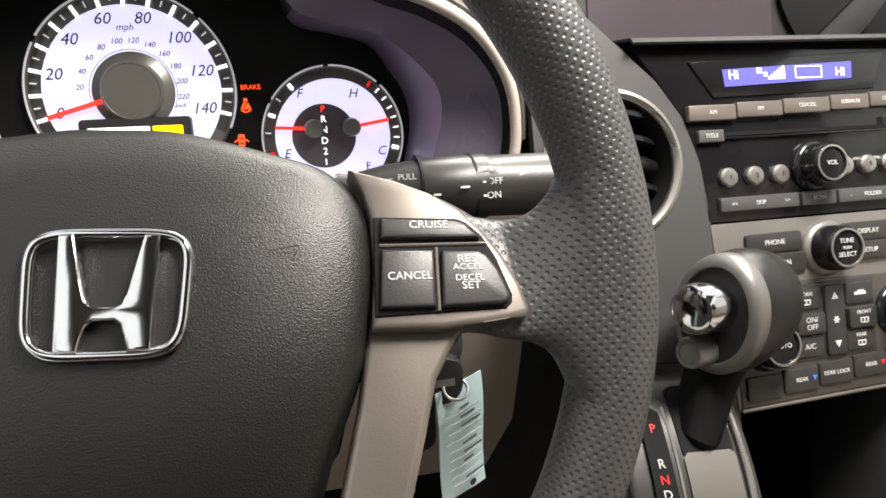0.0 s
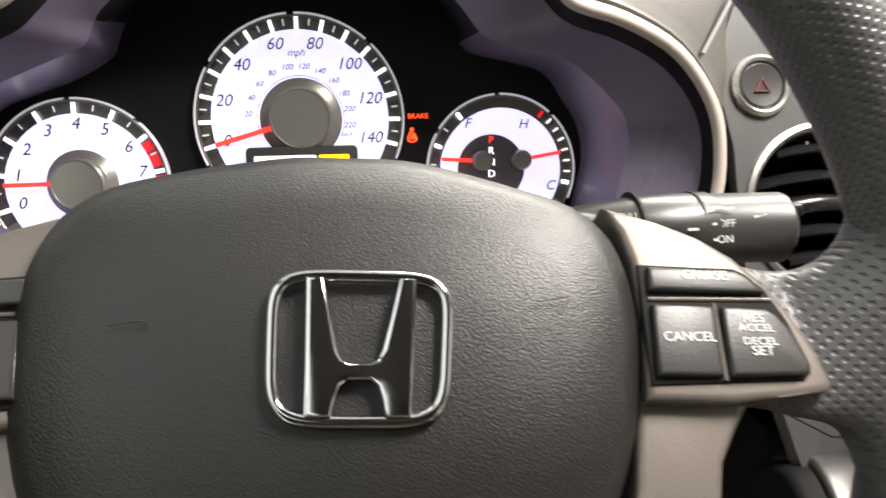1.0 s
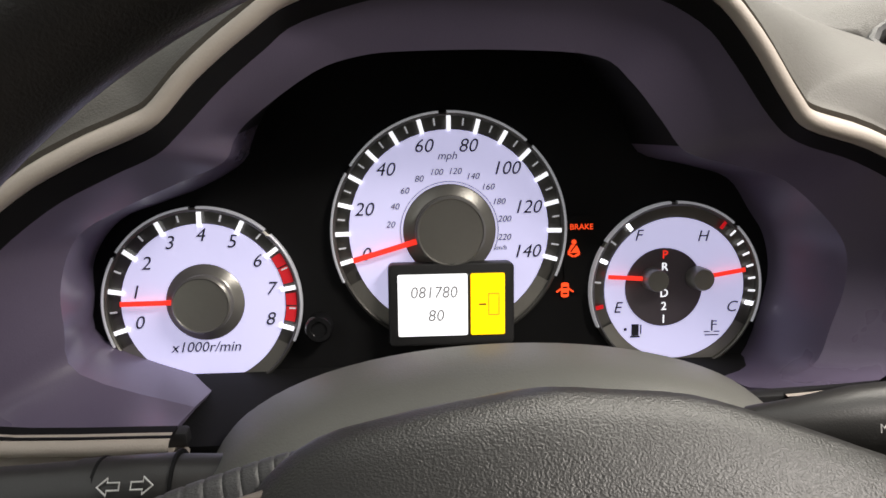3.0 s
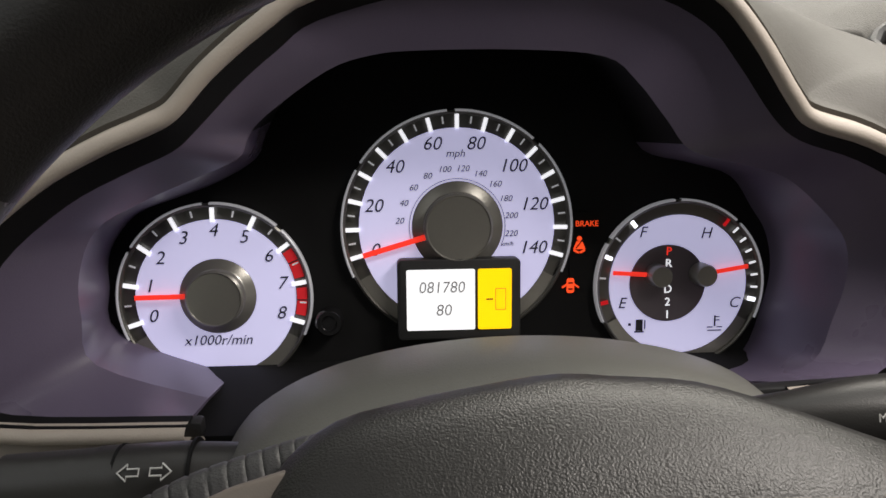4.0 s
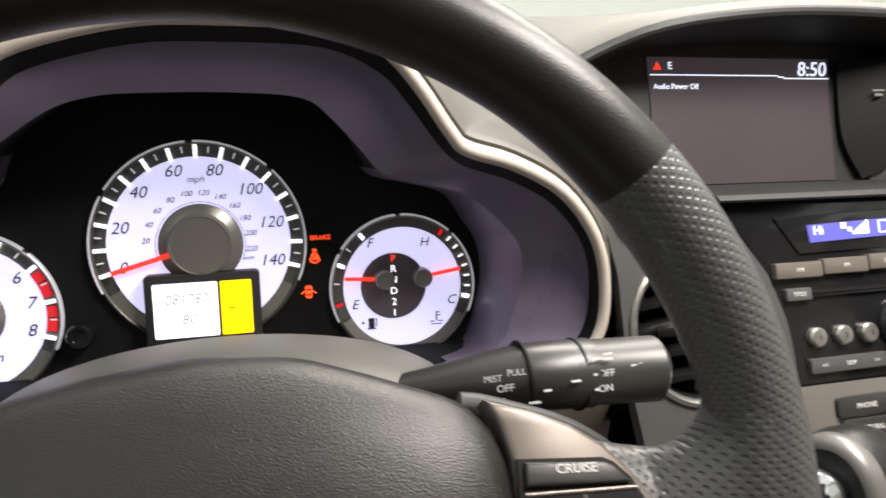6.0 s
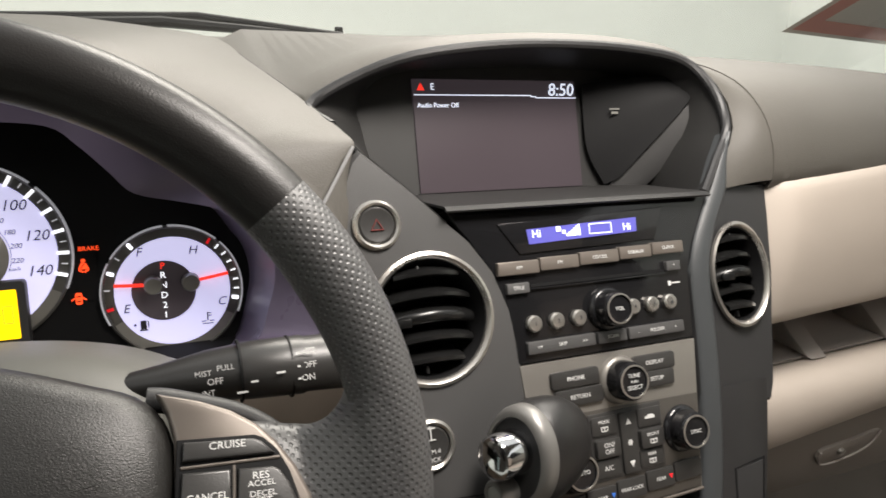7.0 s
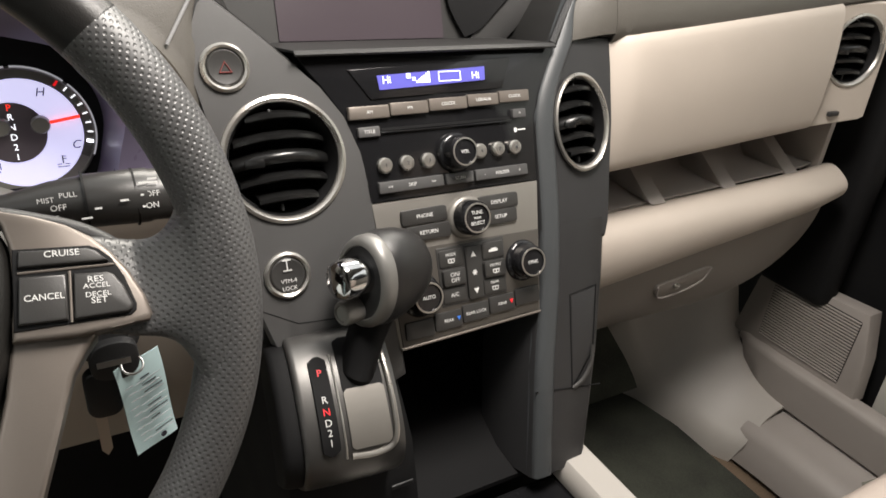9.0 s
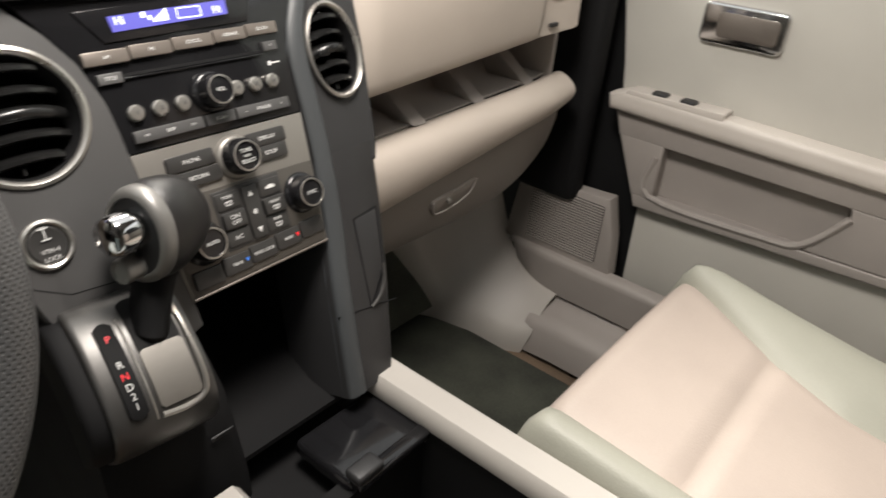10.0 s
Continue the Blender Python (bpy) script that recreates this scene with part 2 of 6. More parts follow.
def plate(points, depth, bevel=0.0, at=(0, 0, 0), bm=None, back=0.0, seg=2):
    """A flat plate with the outline given, from z = back to z = depth, its front edge rounded."""
    own = bmesh.new()
    low = [own.verts.new((x, y, back)) for x, y in points]
    f = own.faces.new(low)
    if f.normal.z > 0 or True:
        f.normal_update()
    up = bmesh.ops.extrude_face_region(own, geom=[f])
    moved = [v for v in up["geom"] if isinstance(v, bmesh.types.BMVert)]
    for v in moved:
        v.co.z = depth
    if bevel:
        edges = [e for e in own.edges if e.verts[0] in moved and e.verts[1] in moved]
        bmesh.ops.bevel(own, geom=edges, offset=bevel, segments=seg, profile=0.5, affect="EDGES")
    bmesh.ops.translate(own, vec=at, verts=own.verts)
    return join(bm, own)


def rounded(w, h, r, n=5, cx=0.0, cy=0.0):
    """The outline of a rectangle with round corners."""
    out = []
    for k, (sx, sy) in enumerate(((1, 1), (-1, 1), (-1, -1), (1, -1))):
        for i in range(n + 1):
            a = radians(90 * k + 90 * i / n)
            out.append((cx + sx * (w / 2 - r) + r * math.cos(a), cy + sy * (h / 2 - r) + r * math.sin(a)))
    return out


def spline(points, n=8, closed=False):
    """A smooth curve through the points (any dimension)."""
    p = [Vector(q) for q in points]
    out = []
    m = len(p) if closed else len(p) - 1
    for i in range(m):
        a, b, c, d = (p[(i - 1) % len(p)], p[i], p[(i + 1) % len(p)], p[(i + 2) % len(p)]) if closed else (p[max(i - 1, 0)], p[i], p[i + 1], p[min(i + 2, len(p) - 1)])
        for k in range(n):
            t = k / n
            out.append(0.5 * (2 * b + (c - a) * t + (2 * a - 5 * b + 4 * c - d) * t * t + (3 * b - a - 3 * c + d) * t ** 3))
    if not closed:
        out.append(p[-1])
    return out


def tube(points, radius, n=12, closed=False, bm=None, flat=1.0, caps=True, up=(0, 0, 1)):
    """A round bar along points; radius may be a number or one per point; flat squeezes it along the up side."""
    own = bmesh.new()
    p = [Vector(q) for q in points]
    rings = []
    for i, c in enumerate(p):
        a = p[(i - 1) % len(p)] if (closed or i) else p[i]
        b = p[(i + 1) % len(p)] if (closed or i < len(p) - 1) else p[i]
        d = (b - a).normalized()
        side = d.cross(Vector(up))
        side = side.normalized() if side.length > 1e-5 else d.orthogonal().normalized()
        top = side.cross(d).normalized()
        r = radius[i] if isinstance(radius, (list, tuple)) else radius
        rings.append([own.verts.new(c + r * (math.cos(6.28318 * k / n) * side + flat * math.sin(6.28318 * k / n) * top)) for k in range(n)])
    uv = own.loops.layers.uv.new("UVMap")
    along = 0.0
    for i in range(len(p) if closed else len(p) - 1):
        q, s = rings[i], rings[(i + 1) % len(p)]
        far = along + (p[(i + 1) % len(p)] - p[i]).length
        r = radius[i] if isinstance(radius, (list, tuple)) else radius
        for k in range(n):
            f = own.faces.new((q[k], q[(k + 1) % n], s[(k + 1) % n], s[k]))
            for lp, at in zip(f.loops, ((along, k), (along, k + 1), (far, k + 1), (far, k))):
                lp[uv].uv = (at[0], at[1] * 6.28318 * 0.017 / n)
        along = far
    if caps and not closed:
        own.faces.new(rings[0])
        own.faces.new(rings[-1][::-1])
    return join(bm, own)


def loft(rows, closed=False, bm=None, thick=0.0):
    """A skin over rows of points, all of one length; thick gives it a back."""
    own = bmesh.new()
    grid = [[own.verts.new(q) for q in row] for row in rows]
    w = len(rows[0])
    for a, b in zip(grid, grid[1:]):
        for k in range(w if closed else w - 1):
            own.faces.new((a[k], a[(k + 1) % w], b[(k + 1) % w], b[k]))
    if thick:
        bmesh.ops.recalc_face_normals(own, faces=own.faces)
        bmesh.ops.solidify(own, geom=own.faces[:], thickness=thick)
    return join(bm, own)


def words(text, size, at, m, mat, parent, lift=0.0006, italic=0.0, align="CENTER", name="lettering", spin=0.0, wide=1.0):
    """Raised printing on a face whose frame is m."""
    cu = bpy.data.curves.new("t", "FONT")
    cu.body, cu.size, cu.extrude, cu.shear = text, size, 0.00012, italic
    cu.align_x, cu.align_y, cu.resolution_u = align, "CENTER", 3
    ob = bpy.data.objects.new("t", cu)
    me = bpy.data.meshes.new_from_object(ob)
    bpy.data.objects.remove(ob)
    bpy.data.curves.remove(cu)
    me.materials.clear()
    me.materials.append(M[mat])
    out = new(name, me)
    pose_at = m @ Matrix.Translation((at[0], at[1], lift)) @ Matrix.Rotation(radians(spin), 4, "Z") @ Matrix.Diagonal((wide, 1, 1, 1))
    out.matrix_world = pose_at
    out.parent = parent
    out.matrix_parent_inverse = WORLDS.get(parent.name, Matrix.Identity(4)).inverted()
    WORLDS[out.name] = pose_at
    return out


def bars(rows, m, mat, parent, name="printed_bar", lift=0.0006):
    """Small printed bars (x, y, width, height) on a face."""
    for x, y, w, h in rows:
        part(name, box(w, h, 0.0003, (x, y, lift)), mat, parent, m=m, smooth=0)

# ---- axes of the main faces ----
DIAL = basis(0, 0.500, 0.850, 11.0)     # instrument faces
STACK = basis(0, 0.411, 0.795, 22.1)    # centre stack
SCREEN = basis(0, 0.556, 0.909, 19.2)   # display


def sv(z):
    return (z - 0.795) / 0.9265


def dv(z):
    return (z - 0.850) / 0.9816


# ---- the car's shell ----
part("floor", box(1.72, 2.2, 0.05, (0.45, -0.08, 0.02), 0.01), "brown_carpet", m=Matrix.Identity(4))
tagged(bpy.data.objects["floor"], "dark brown-grey carpet on the cabin floor", "floor", kind="structure")
ob = part("ground", box(14, 14, 0.1, (0.4, 1.5, -0.45)), "wall")
tagged(ob, "pale garage floor outside the car", "ground", kind="structure")
for name, size, at in (("wall_north", (14, 0.2, 5), (0.4, 5.2, 2.0)), ("wall_east", (0.2, 14, 5), (6.0, 1.0, 2.0)),
                       ("wall_west", (0.2, 14, 5), (-5.0, 1.0, 2.0)), ("wall_south", (14, 0.2, 5), (0.4, -5.5, 2.0))):
    tagged(part(name, box(*size, at), "wall"), "plain white garage wall outside the windscreen", "wall", kind="structure")
# roof of the car, with the side windows left open
# unseen lining; its dark colour keeps reflections off the airbag cover
tagged(part("ceiling", loft([[(x, y, 1.50 - 0.10 * ((x - 0.46) / 0.6) ** 2 - 0.05 * (y > 0.2)) for x in np.linspace(-0.15, 1.07, 9)] for y in (-1.8, -1.0, -0.4, 0.0, 0.25)], thick=0.03), "liner"),
       "grey-beige cloth roof lining, darkened for light the driver blocks", "ceiling", kind="structure")
# unseen black walls, added to keep light from behind off the airbag cover
tagged(part("rear_light_block", box(1.9, 0.06, 1.5, (0.45, -1.15, 0.75)), "black"), "added unseen black wall that blocks light from behind", "partition", kind="structure")
for name, x in (("light_block_west", -0.50), ("light_block_east", 1.40)):
    tagged(part(name, box(0.05, 0.66, 1.46, (x, -0.79, 0.73)), "black"), "added unseen black side wall that blocks light", "partition", kind="structure")
tagged(part("driver_door_lining", box(0.05, 1.1, 1.0, (0.0, -0.55, 0.55), 0.02), "pad", m=Matrix.Translation((-0.46, 0.45, 0.0)) @ Matrix.Rotation(radians(-24), 4, "Z")), "open driver's door with dark lining", "car door", kind="structure")
# bonnet
tagged(part("bonnet", loft([[(x, y, z - 0.10 * ((x - 0.46) / 0.8) ** 4) for x in np.linspace(-0.35, 1.27, 13)] for y, z in ((1.02, 0.86), (1.2, 0.87), (1.6, 0.83), (2.0, 0.74), (2.15, 0.6), (2.2, 0.1))], thick=0.02), "wall"),
       "white car bonnet beyond the windscreen", "bonnet", kind="structure")

# ---- dashboard ----
dash = thing("dashboard", "charcoal vinyl dashboard with beige lower panels", "dashboard", (0.46, 0.6, 0.3), kind="structure")


def top_z(x):
    """Height of the dashboard's front roll along the car's width."""
    return 0.902 + 0.02 * math.exp(-((x - 0.47) / 0.2) ** 2)


def pad_profile(x):
    """The passenger's upper pad in section, from the windscreen down to the beige panel."""
    k = (x - 0.655) / 0.585
    lip = 0.832 + 0.050 * k
    y0 = 0.412 + 0.009 * math.exp(-k / 0.04) + 0.015 * k + 0.12 * max(0, k - 0.80)
    return spline([Vector(p) for p in ((x, 1.02, 0.905), (x, 0.80, 0.925 - 0.022 * k * k), (x, 0.62, 0.932 - 0.028 * k * k), (x, 0.50, 0.920 - 0.020 * k * k), (x, y0 + 0.02, 0.885 + 0.01 * k), (x, y0, lip), (x, y0 + 0.03, lip - 0.012))], 5)


rows = [pad_profile(x) for x in np.linspace(0.660, 1.24, 22)]
part("upper_pad", loft(rows, thick=-0.004), "pad", dash, "grained charcoal vinyl")
# pad over the middle and the driver's side
rows = []
for x in np.linspace(-0.42, 0.70, 48):
    back = spline([(x, 1.02, 0.905), (x, 0.90, 0.922), (x, 0.78, 0.930), (x, 0.69, 0.916)], 6)
    rows.append(back)
part("rear_pad", loft(rows, thick=-0.004), "pad", dash, "grained charcoal vinyl")

# ---- instrument hood ----
hood = thing("instrument_hood", "dark hood with a beige rim round the instruments", "instrument hood", (0, 0.45, 0.73))
# stations round the opening, from the lower right over the top to the lower left: (x, z)
LIP = [(0.150, 0.736), (0.215, 0.741), (0.231, 0.752), (0.234, 0.780), (0.228, 0.806), (0.209, 0.831), (0.180, 0.847), (0.151, 0.856), (0.140, 0.867), (0.122, 0.893), (0.104, 0.911), (0.075, 0.921), (0.022, 0.923),
       (-0.020, 0.921), (-0.067, 0.909), (-0.088, 0.896), (-0.110, 0.878), (-0.126, 0.861), (-0.139, 0.854), (-0.159, 0.8455), (-0.185, 0.831), (-0.215, 0.805), (-0.228, 0.775), (-0.228, 0.745), (-0.215, 0.732), (-0.130, 0.729)]
GAP = [(0.150, 0.735), (0.214, 0.739), (0.229, 0.750), (0.233, 0.776), (0.228, 0.801), (0.209, 0.825), (0.182, 0.840), (0.154, 0.849), (0.140, 0.860), (0.122, 0.884), (0.106, 0.901), (0.076, 0.9135), (0.024, 0.9155),
       (-0.021, 0.9135), (-0.067, 0.9015), (-0.085, 0.889), (-0.103, 0.874), (-0.121, 0.856), (-0.132, 0.8465), (-0.152, 0.8375), (-0.179, 0.8235), (-0.208, 0.799), (-0.221, 0.772), (-0.221, 0.743), (-0.210, 0.731), (-0.130, 0.728)]
CREASE = [(0.150, 0.722), (0.183, 0.731), (0.193, 0.7535), (0.1991, 0.7747), (0.1975, 0.7932), (0.1855, 0.8087), (0.1633, 0.8266), (0.1384, 0.8343), (0.1105, 0.8418), (0.0967, 0.8566), (0.0803, 0.8746), (0.064, 0.8862), (0.024, 0.8892),
          (-0.0224, 0.8887), (-0.0445, 0.8866), (-0.0653, 0.8797), (-0.094, 0.8598), (-0.1047, 0.8486), (-0.110, 0.8385), (-0.1313, 0.8292), (-0.1577, 0.8179), (-0.1789, 0.8053), (-0.188, 0.7845), (-0.1885, 0.7632), (-0.183, 0.740), (-0.130, 0.722)]
REAR = [(0.150, 0.706), (0.172, 0.712), (0.184, 0.745), (0.187, 0.765), (0.183, 0.784), (0.174, 0.798), (0.1603, 0.8166), (0.1354, 0.8243), (0.1075, 0.8318), (0.0967, 0.8536), (0.0803, 0.8756), (0.064, 0.888), (0.024, 0.891),
        (-0.0224, 0.8905), (-0.0445, 0.8885), (-0.0653, 0.8815), (-0.094, 0.8615), (-0.1047, 0.845), (-0.112, 0.829), (-0.134, 0.816), (-0.156, 0.808), (-0.179, 0.799), (-0.194, 0.780), (-0.196, 0.760), (-0.192, 0.733), (-0.130, 0.708)]


def lean(points, y0, slope=0.19):
    """A curve through (x, z) stations on a plane that leans back; y0 is its depth at the lip's height."""
    depth = y0 if isinstance(y0, list) else [y0] * len(points)
    return spline([Vector((x, y + (z - 0.86) * slope, z)) for (x, z), y in zip(points, depth)], 4)


A = lean(LIP, 0.410)
G = lean(GAP, 0.421)
C = lean(CREASE, [0.448] * 6 + [0.447, 0.444, 0.441, 0.438] + [0.434] * 6 + [0.440] + [0.448] * 9)
B = lean(REAR, 0.503)
cen = Vector((0.005, 0.42, 0.80))


def band(rows, steps):
    """Skins between neighbouring rows, in a few steps each."""
    out = [rows[0]]
    for p, q in zip(rows, rows[1:]):
        out += [[a.lerp(b, k / steps) for a, b in zip(p, q)] for k in range(1, steps + 1)]
    return loft(out, thick=-0.002)


part("gap_strip", band([A, G], 2), "deep", hood, "matte black strip inside the rim", smooth=60)
part("shroud", band([G, C], 3), "shroud", hood, "smooth dark purple-grey plastic visor", smooth=40)
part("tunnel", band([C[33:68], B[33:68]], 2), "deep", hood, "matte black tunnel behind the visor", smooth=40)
for a, b in ((0, 34), (67, 101)):
    part("inner_wall", band([C[a:b], B[a:b]], 2), "shroud", hood, "smooth dark purple-grey inner wall", smooth=40)


def outward(points, d, dy):
    out = []
    for i, p in enumerate(points):
        a, b = points[max(i - 1, 0)], points[min(i + 1, len(points) - 1)]
        t = (b - a).normalized()
        n = Vector((t.z, 0, -t.x))
        if n.dot(p - cen) < 0:
            n = -n
        out.append(p + n * d + Vector((0, dy, 0)))
    return out


# beige rim: a rounded moulding that follows the opening
rim_rows = [outward(A, d, dy) for d, dy in ((0.0, 0.004), (0.0004, 0.0), (0.0014, -0.0024), (0.0032, -0.0038), (0.0055, -0.0036), (0.0074, -0.0018), (0.0088, 0.002), (0.0096, 0.008), (0.0098, 0.022))]
part("hood_rim", loft(rim_rows), "tan", hood, "beige moulded rim", smooth=75)
# pads that run from the rim back to the windscreen and across to the stack
edge = outward(A, 0.0090, 0.008)


def pad_from_rim(points, far, name):
    n = len(points)
    curve = spline([Vector(p) for p in far], 12)
    rows = []
    for i, p in enumerate(points):
        q = curve[round(i * (len(curve) - 1) / (n - 1))]
        away = Vector((p.x - 0.005, 0.0, p.z - 0.80)).normalized()
        rows.append([p, p + 0.006 * away + Vector((0, 0.010, 0))] + [(p + 0.006 * away + Vector((0, 0.010, 0))).lerp(q, k) + Vector((0, 0, 0.004 * math.sin(math.pi * k))) for k in (0.15, 0.35, 0.55, 0.75, 0.9, 1.0)])
    part(name, loft(rows, thick=-0.003), "pad", hood, "grained charcoal vinyl", smooth=60)


pad_from_rim(edge[10:51], ((0.243, 0.425, 0.800), (0.238, 0.426, 0.826), (0.250, 0.436, 0.850), (0.2585, 0.4437, 0.8655), (0.2605, 0.4455, 0.8693), (0.2600, 0.4480, 0.8708), (0.2565, 0.459, 0.8745), (0.2515, 0.475, 0.8797), (0.2407, 0.51, 0.890), (0.2305, 0.55, 0.8992), (0.2204, 0.60, 0.908), (0.2084, 0.65, 0.9182), (0.1964, 0.72, 0.9300), (0.15, 0.74, 0.938), (0.06, 0.76, 0.946)), "side_pad")
part("pad_seam", tube(spline([Vector(p) for p in ((0.2602, 0.4485, 0.8728), (0.2520, 0.475, 0.8818), (0.2412, 0.51, 0.8921), (0.2310, 0.55, 0.9013), (0.2209, 0.60, 0.9101), (0.2089, 0.65, 0.9203), (0.1969, 0.72, 0.9321))], 4), 0.0012, 6), "deep", hood, "thin dark seam")
pad_from_rim(edge[50:91], ((0.06, 0.76, 0.946), (-0.06, 0.76, 0.945), (-0.20, 0.70, 0.938), (-0.30, 0.60, 0.92), (-0.36, 0.50, 0.88), (-0.38, 0.45, 0.82), (-0.38, 0.43, 0.76)), "left_pad")
# lower beige ledges either side of the column
part("lower_rim", loft([[(x, 0.392, 0.736 - 0.010), (x, 0.386, 0.722), (x, 0.392, 0.700), (x, 0.41, 0.66)] for x in np.linspace(0.11, 0.25, 6)], thick=0.004), "tan", hood, "beige lower ledge")
part("lower_rim", loft([[(x, 0.394, 0.718), (x, 0.388, 0.712), (x, 0.392, 0.697), (x, 0.41, 0.66)] for x in np.linspace(-0.36, -0.126, 6)], thick=0.004), "tan", hood, "beige lower ledge")
part("shelf_edge", box(0.13, 0.008, 0.006, (0.178, 0.3945, 0.7335), 0.002, rot=Matrix.Rotation(radians(-2), 4, "Y")), "black", hood)
part("shelf_edge", box(0.13, 0.008, 0.008, (-0.19, 0.395, 0.7230), 0.002), "black", hood)

part("under_tray", box(0.60, 0.11, 0.03, (0.0, 0.455, 0.699)), "deep", hood)

# ---- instrument cluster ----
cluster = thing("instrument_cluster", "lit instrument cluster with three white dials", "instrument cluster", (0, 0.5, 0.73))
part("backplate", plate([(x, dv(z)) for x, z in ((0.26, 0.70), (0.26, 0.83), (0.15, 0.90), (-0.15, 0.90), (-0.26, 0.83), (-0.26, 0.70))][::-1], 0.0, back=-0.01), "deep", cluster, m=DIAL)


def dial(name, cx, z, r, face_r, label):
    cy = dv(z)
    base = part(name, lathe([(0, 0.0005), (r, 0.0005), (r, 0.004), (r - 0.0012, 0.0048), (r - 0.002, 0.004), (r - 0.002, 0.0015)], 72, (cx, cy, 0)), "dialring", cluster, label, m=DIAL)
    for a0, a1 in ((150, 205), (95, 146), (91, 49), (45, -24)):
        part("bezel", lathe([(r - 0.0006, 0.002), (r - 0.0006, 0.0052), (r, 0.0056), (r + 0.0007, 0.005), (r + 0.0007, 0.001)], 20, (cx, cy, 0), a0=min(a0, a1), a1=max(a0, a1)), "arc", base, "thin silver arc with a weak glow of its own", m=DIAL)
    part("lower_ring", lathe([(face_r, 0.0012), (face_r, 0.0024), (r - 0.002, 0.0024), (r - 0.002, 0.0012)], 40, (cx, cy, 0), a0=208, a1=332), "hubcap", base, "grey lower ring", m=DIAL)
    pts = [(cx + face_r * math.cos(a), cy + face_r * math.sin(a)) for a in np.linspace(0, 2 * math.pi, 64, endpoint=False)]
    part("face", plate(pts, 0.0022, back=0.001), "dial", base, "lit white face", m=DIAL)
    return base, cx, cy


def ticks(base, cx, cy, r0, r1, a0, a1, count, w, mat="dialmark", name="tick", lift=0.003):
    for i in range(count):
        a = radians(a0 + (a1 - a0) * i / (count - 1))
        rot = Matrix.Rotation(a - math.pi / 2, 4, "Z")
        part(name, box(w, r1 - r0, 0.0006, (cx + (r0 + r1) / 2 * math.cos(a), cy + (r0 + r1) / 2 * math.sin(a), lift), rot=rot), mat, base, m=DIAL, smooth=0)


def needle(base, cx, cy, angle, r0, r1, w, mat="red"):
    a = radians(angle)
    part("needle", box(r1 - r0, w, 0.001, (cx + (r0 + r1) / 2 * math.cos(a), cy + (r0 + r1) / 2 * math.sin(a), 0.006), rot=Matrix.Rotation(a, 4, "Z")), mat, base, "lit red needle", m=DIAL, smooth=0)


def hub(base, cx, cy, r, h=0.012):
    part("hub", lathe([(r * 1.34, 0.0023), (r * 1.30, 0.0030), (r * 1.05, 0.0042), (r, 0.005), (r, h - 0.0012), (r - 0.0012, h), (r * 0.93, h), (r * 0.9, h - 0.0006), (0, h - 0.0002)], 48, (cx, cy, 0)), "hubcap", base, "grey centre cap", m=DIAL)


# speedometer
sp, cx, cy = dial("speedometer", 0.0, 0.790, 0.0655, 0.0560, "white speedometer in miles per hour")
ticks(sp, cx, cy, 0.0555, 0.0635, 196, -16, 15, 0.0023)
ticks(sp, cx, cy, 0.0585, 0.0625, 188.4, -8.4, 14, 0.0009, "dimmark")
for i, v in enumerate(range(0, 150, 20)):
    a = radians(196 - 212 * i / 7)
    words(str(v), 0.0106, (cx - 0.002 + 0.0472 * math.cos(a), cy + 0.0005 + 0.0480 * math.sin(a)), DIAL, "ink", sp, 0.0026, 0.26)
for i, v in enumerate(range(0, 240, 20)):
    a = radians(193.4 - 18.45 * i)
    if v:
        words(str(v), 0.0050, (cx - 0.001 + 0.0322 * math.cos(a), cy + 0.0010 + 0.0322 * math.sin(a)), DIAL, "ink", sp, 0.0026, 0.26)
words("mph", 0.0062, (cx - 0.001, cy + 0.0415), DIAL, "ink", sp, 0.0026, 0.26)
words("km/h", 0.0036, (cx + 0.0285, cy - 0.0102), DIAL, "ink", sp, 0.0026, 0.26)
part("inner_ring", lathe([(0.0273, 0.0024), (0.0273, 0.0027), (0.0276, 0.0027), (0.0276, 0.0024)], 64, (cx, cy, 0), a0=-25, a1=195), "ink", sp, m=DIAL)
needle(sp, cx, cy, 196, 0.018, 0.056, 0.0030)
hub(sp, cx, cy, 0.0195)
# tachometer
ta, cx, cy = dial("tachometer", -0.137, 0.7525, 0.0535, 0.0445, "white tachometer with a red zone")
ticks(ta, cx, cy, 0.0430, 0.0512, 197.5, -17.5, 9, 0.0024)
ticks(ta, cx, cy, 0.0468, 0.0505, 184.1, -4.1, 8, 0.0009, "dimmark")
for i in range(9):
    a = radians(197 - 213.5 * i / 8)
    words(str(i), 0.0105, (cx + 0.0372 * math.cos(a), cy + 0.001 + 0.0372 * math.sin(a)), DIAL, "ink", ta, 0.0026, 0.26)
for a0, a1 in ((33, 25), (24, 13), (6, -2), (-3, -13)):
    part("red_zone", lathe([(0.0452, 0.0022), (0.0452, 0.0030), (0.0508, 0.0030), (0.0508, 0.0022)], 6, (cx, cy, 0), a0=a1, a1=a0), "redpaint", ta, "red arc", m=DIAL)
words("x1000r/min", 0.0082, (cx, cy - 0.0245), DIAL, "ink", ta, 0.0026, 0.26)
needle(ta, cx, cy + 0.002, 180.5, 0.016, 0.0435, 0.0027, "red")
hub(ta, cx + 0.001, cy + 0.001, 0.0160)
# fuel and temperature
fu, cx, cy = dial("fuel_and_temperature_gauge", 0.1305, 0.7545, 0.0500, 0.0412, "white fuel and coolant gauge with gear letters")
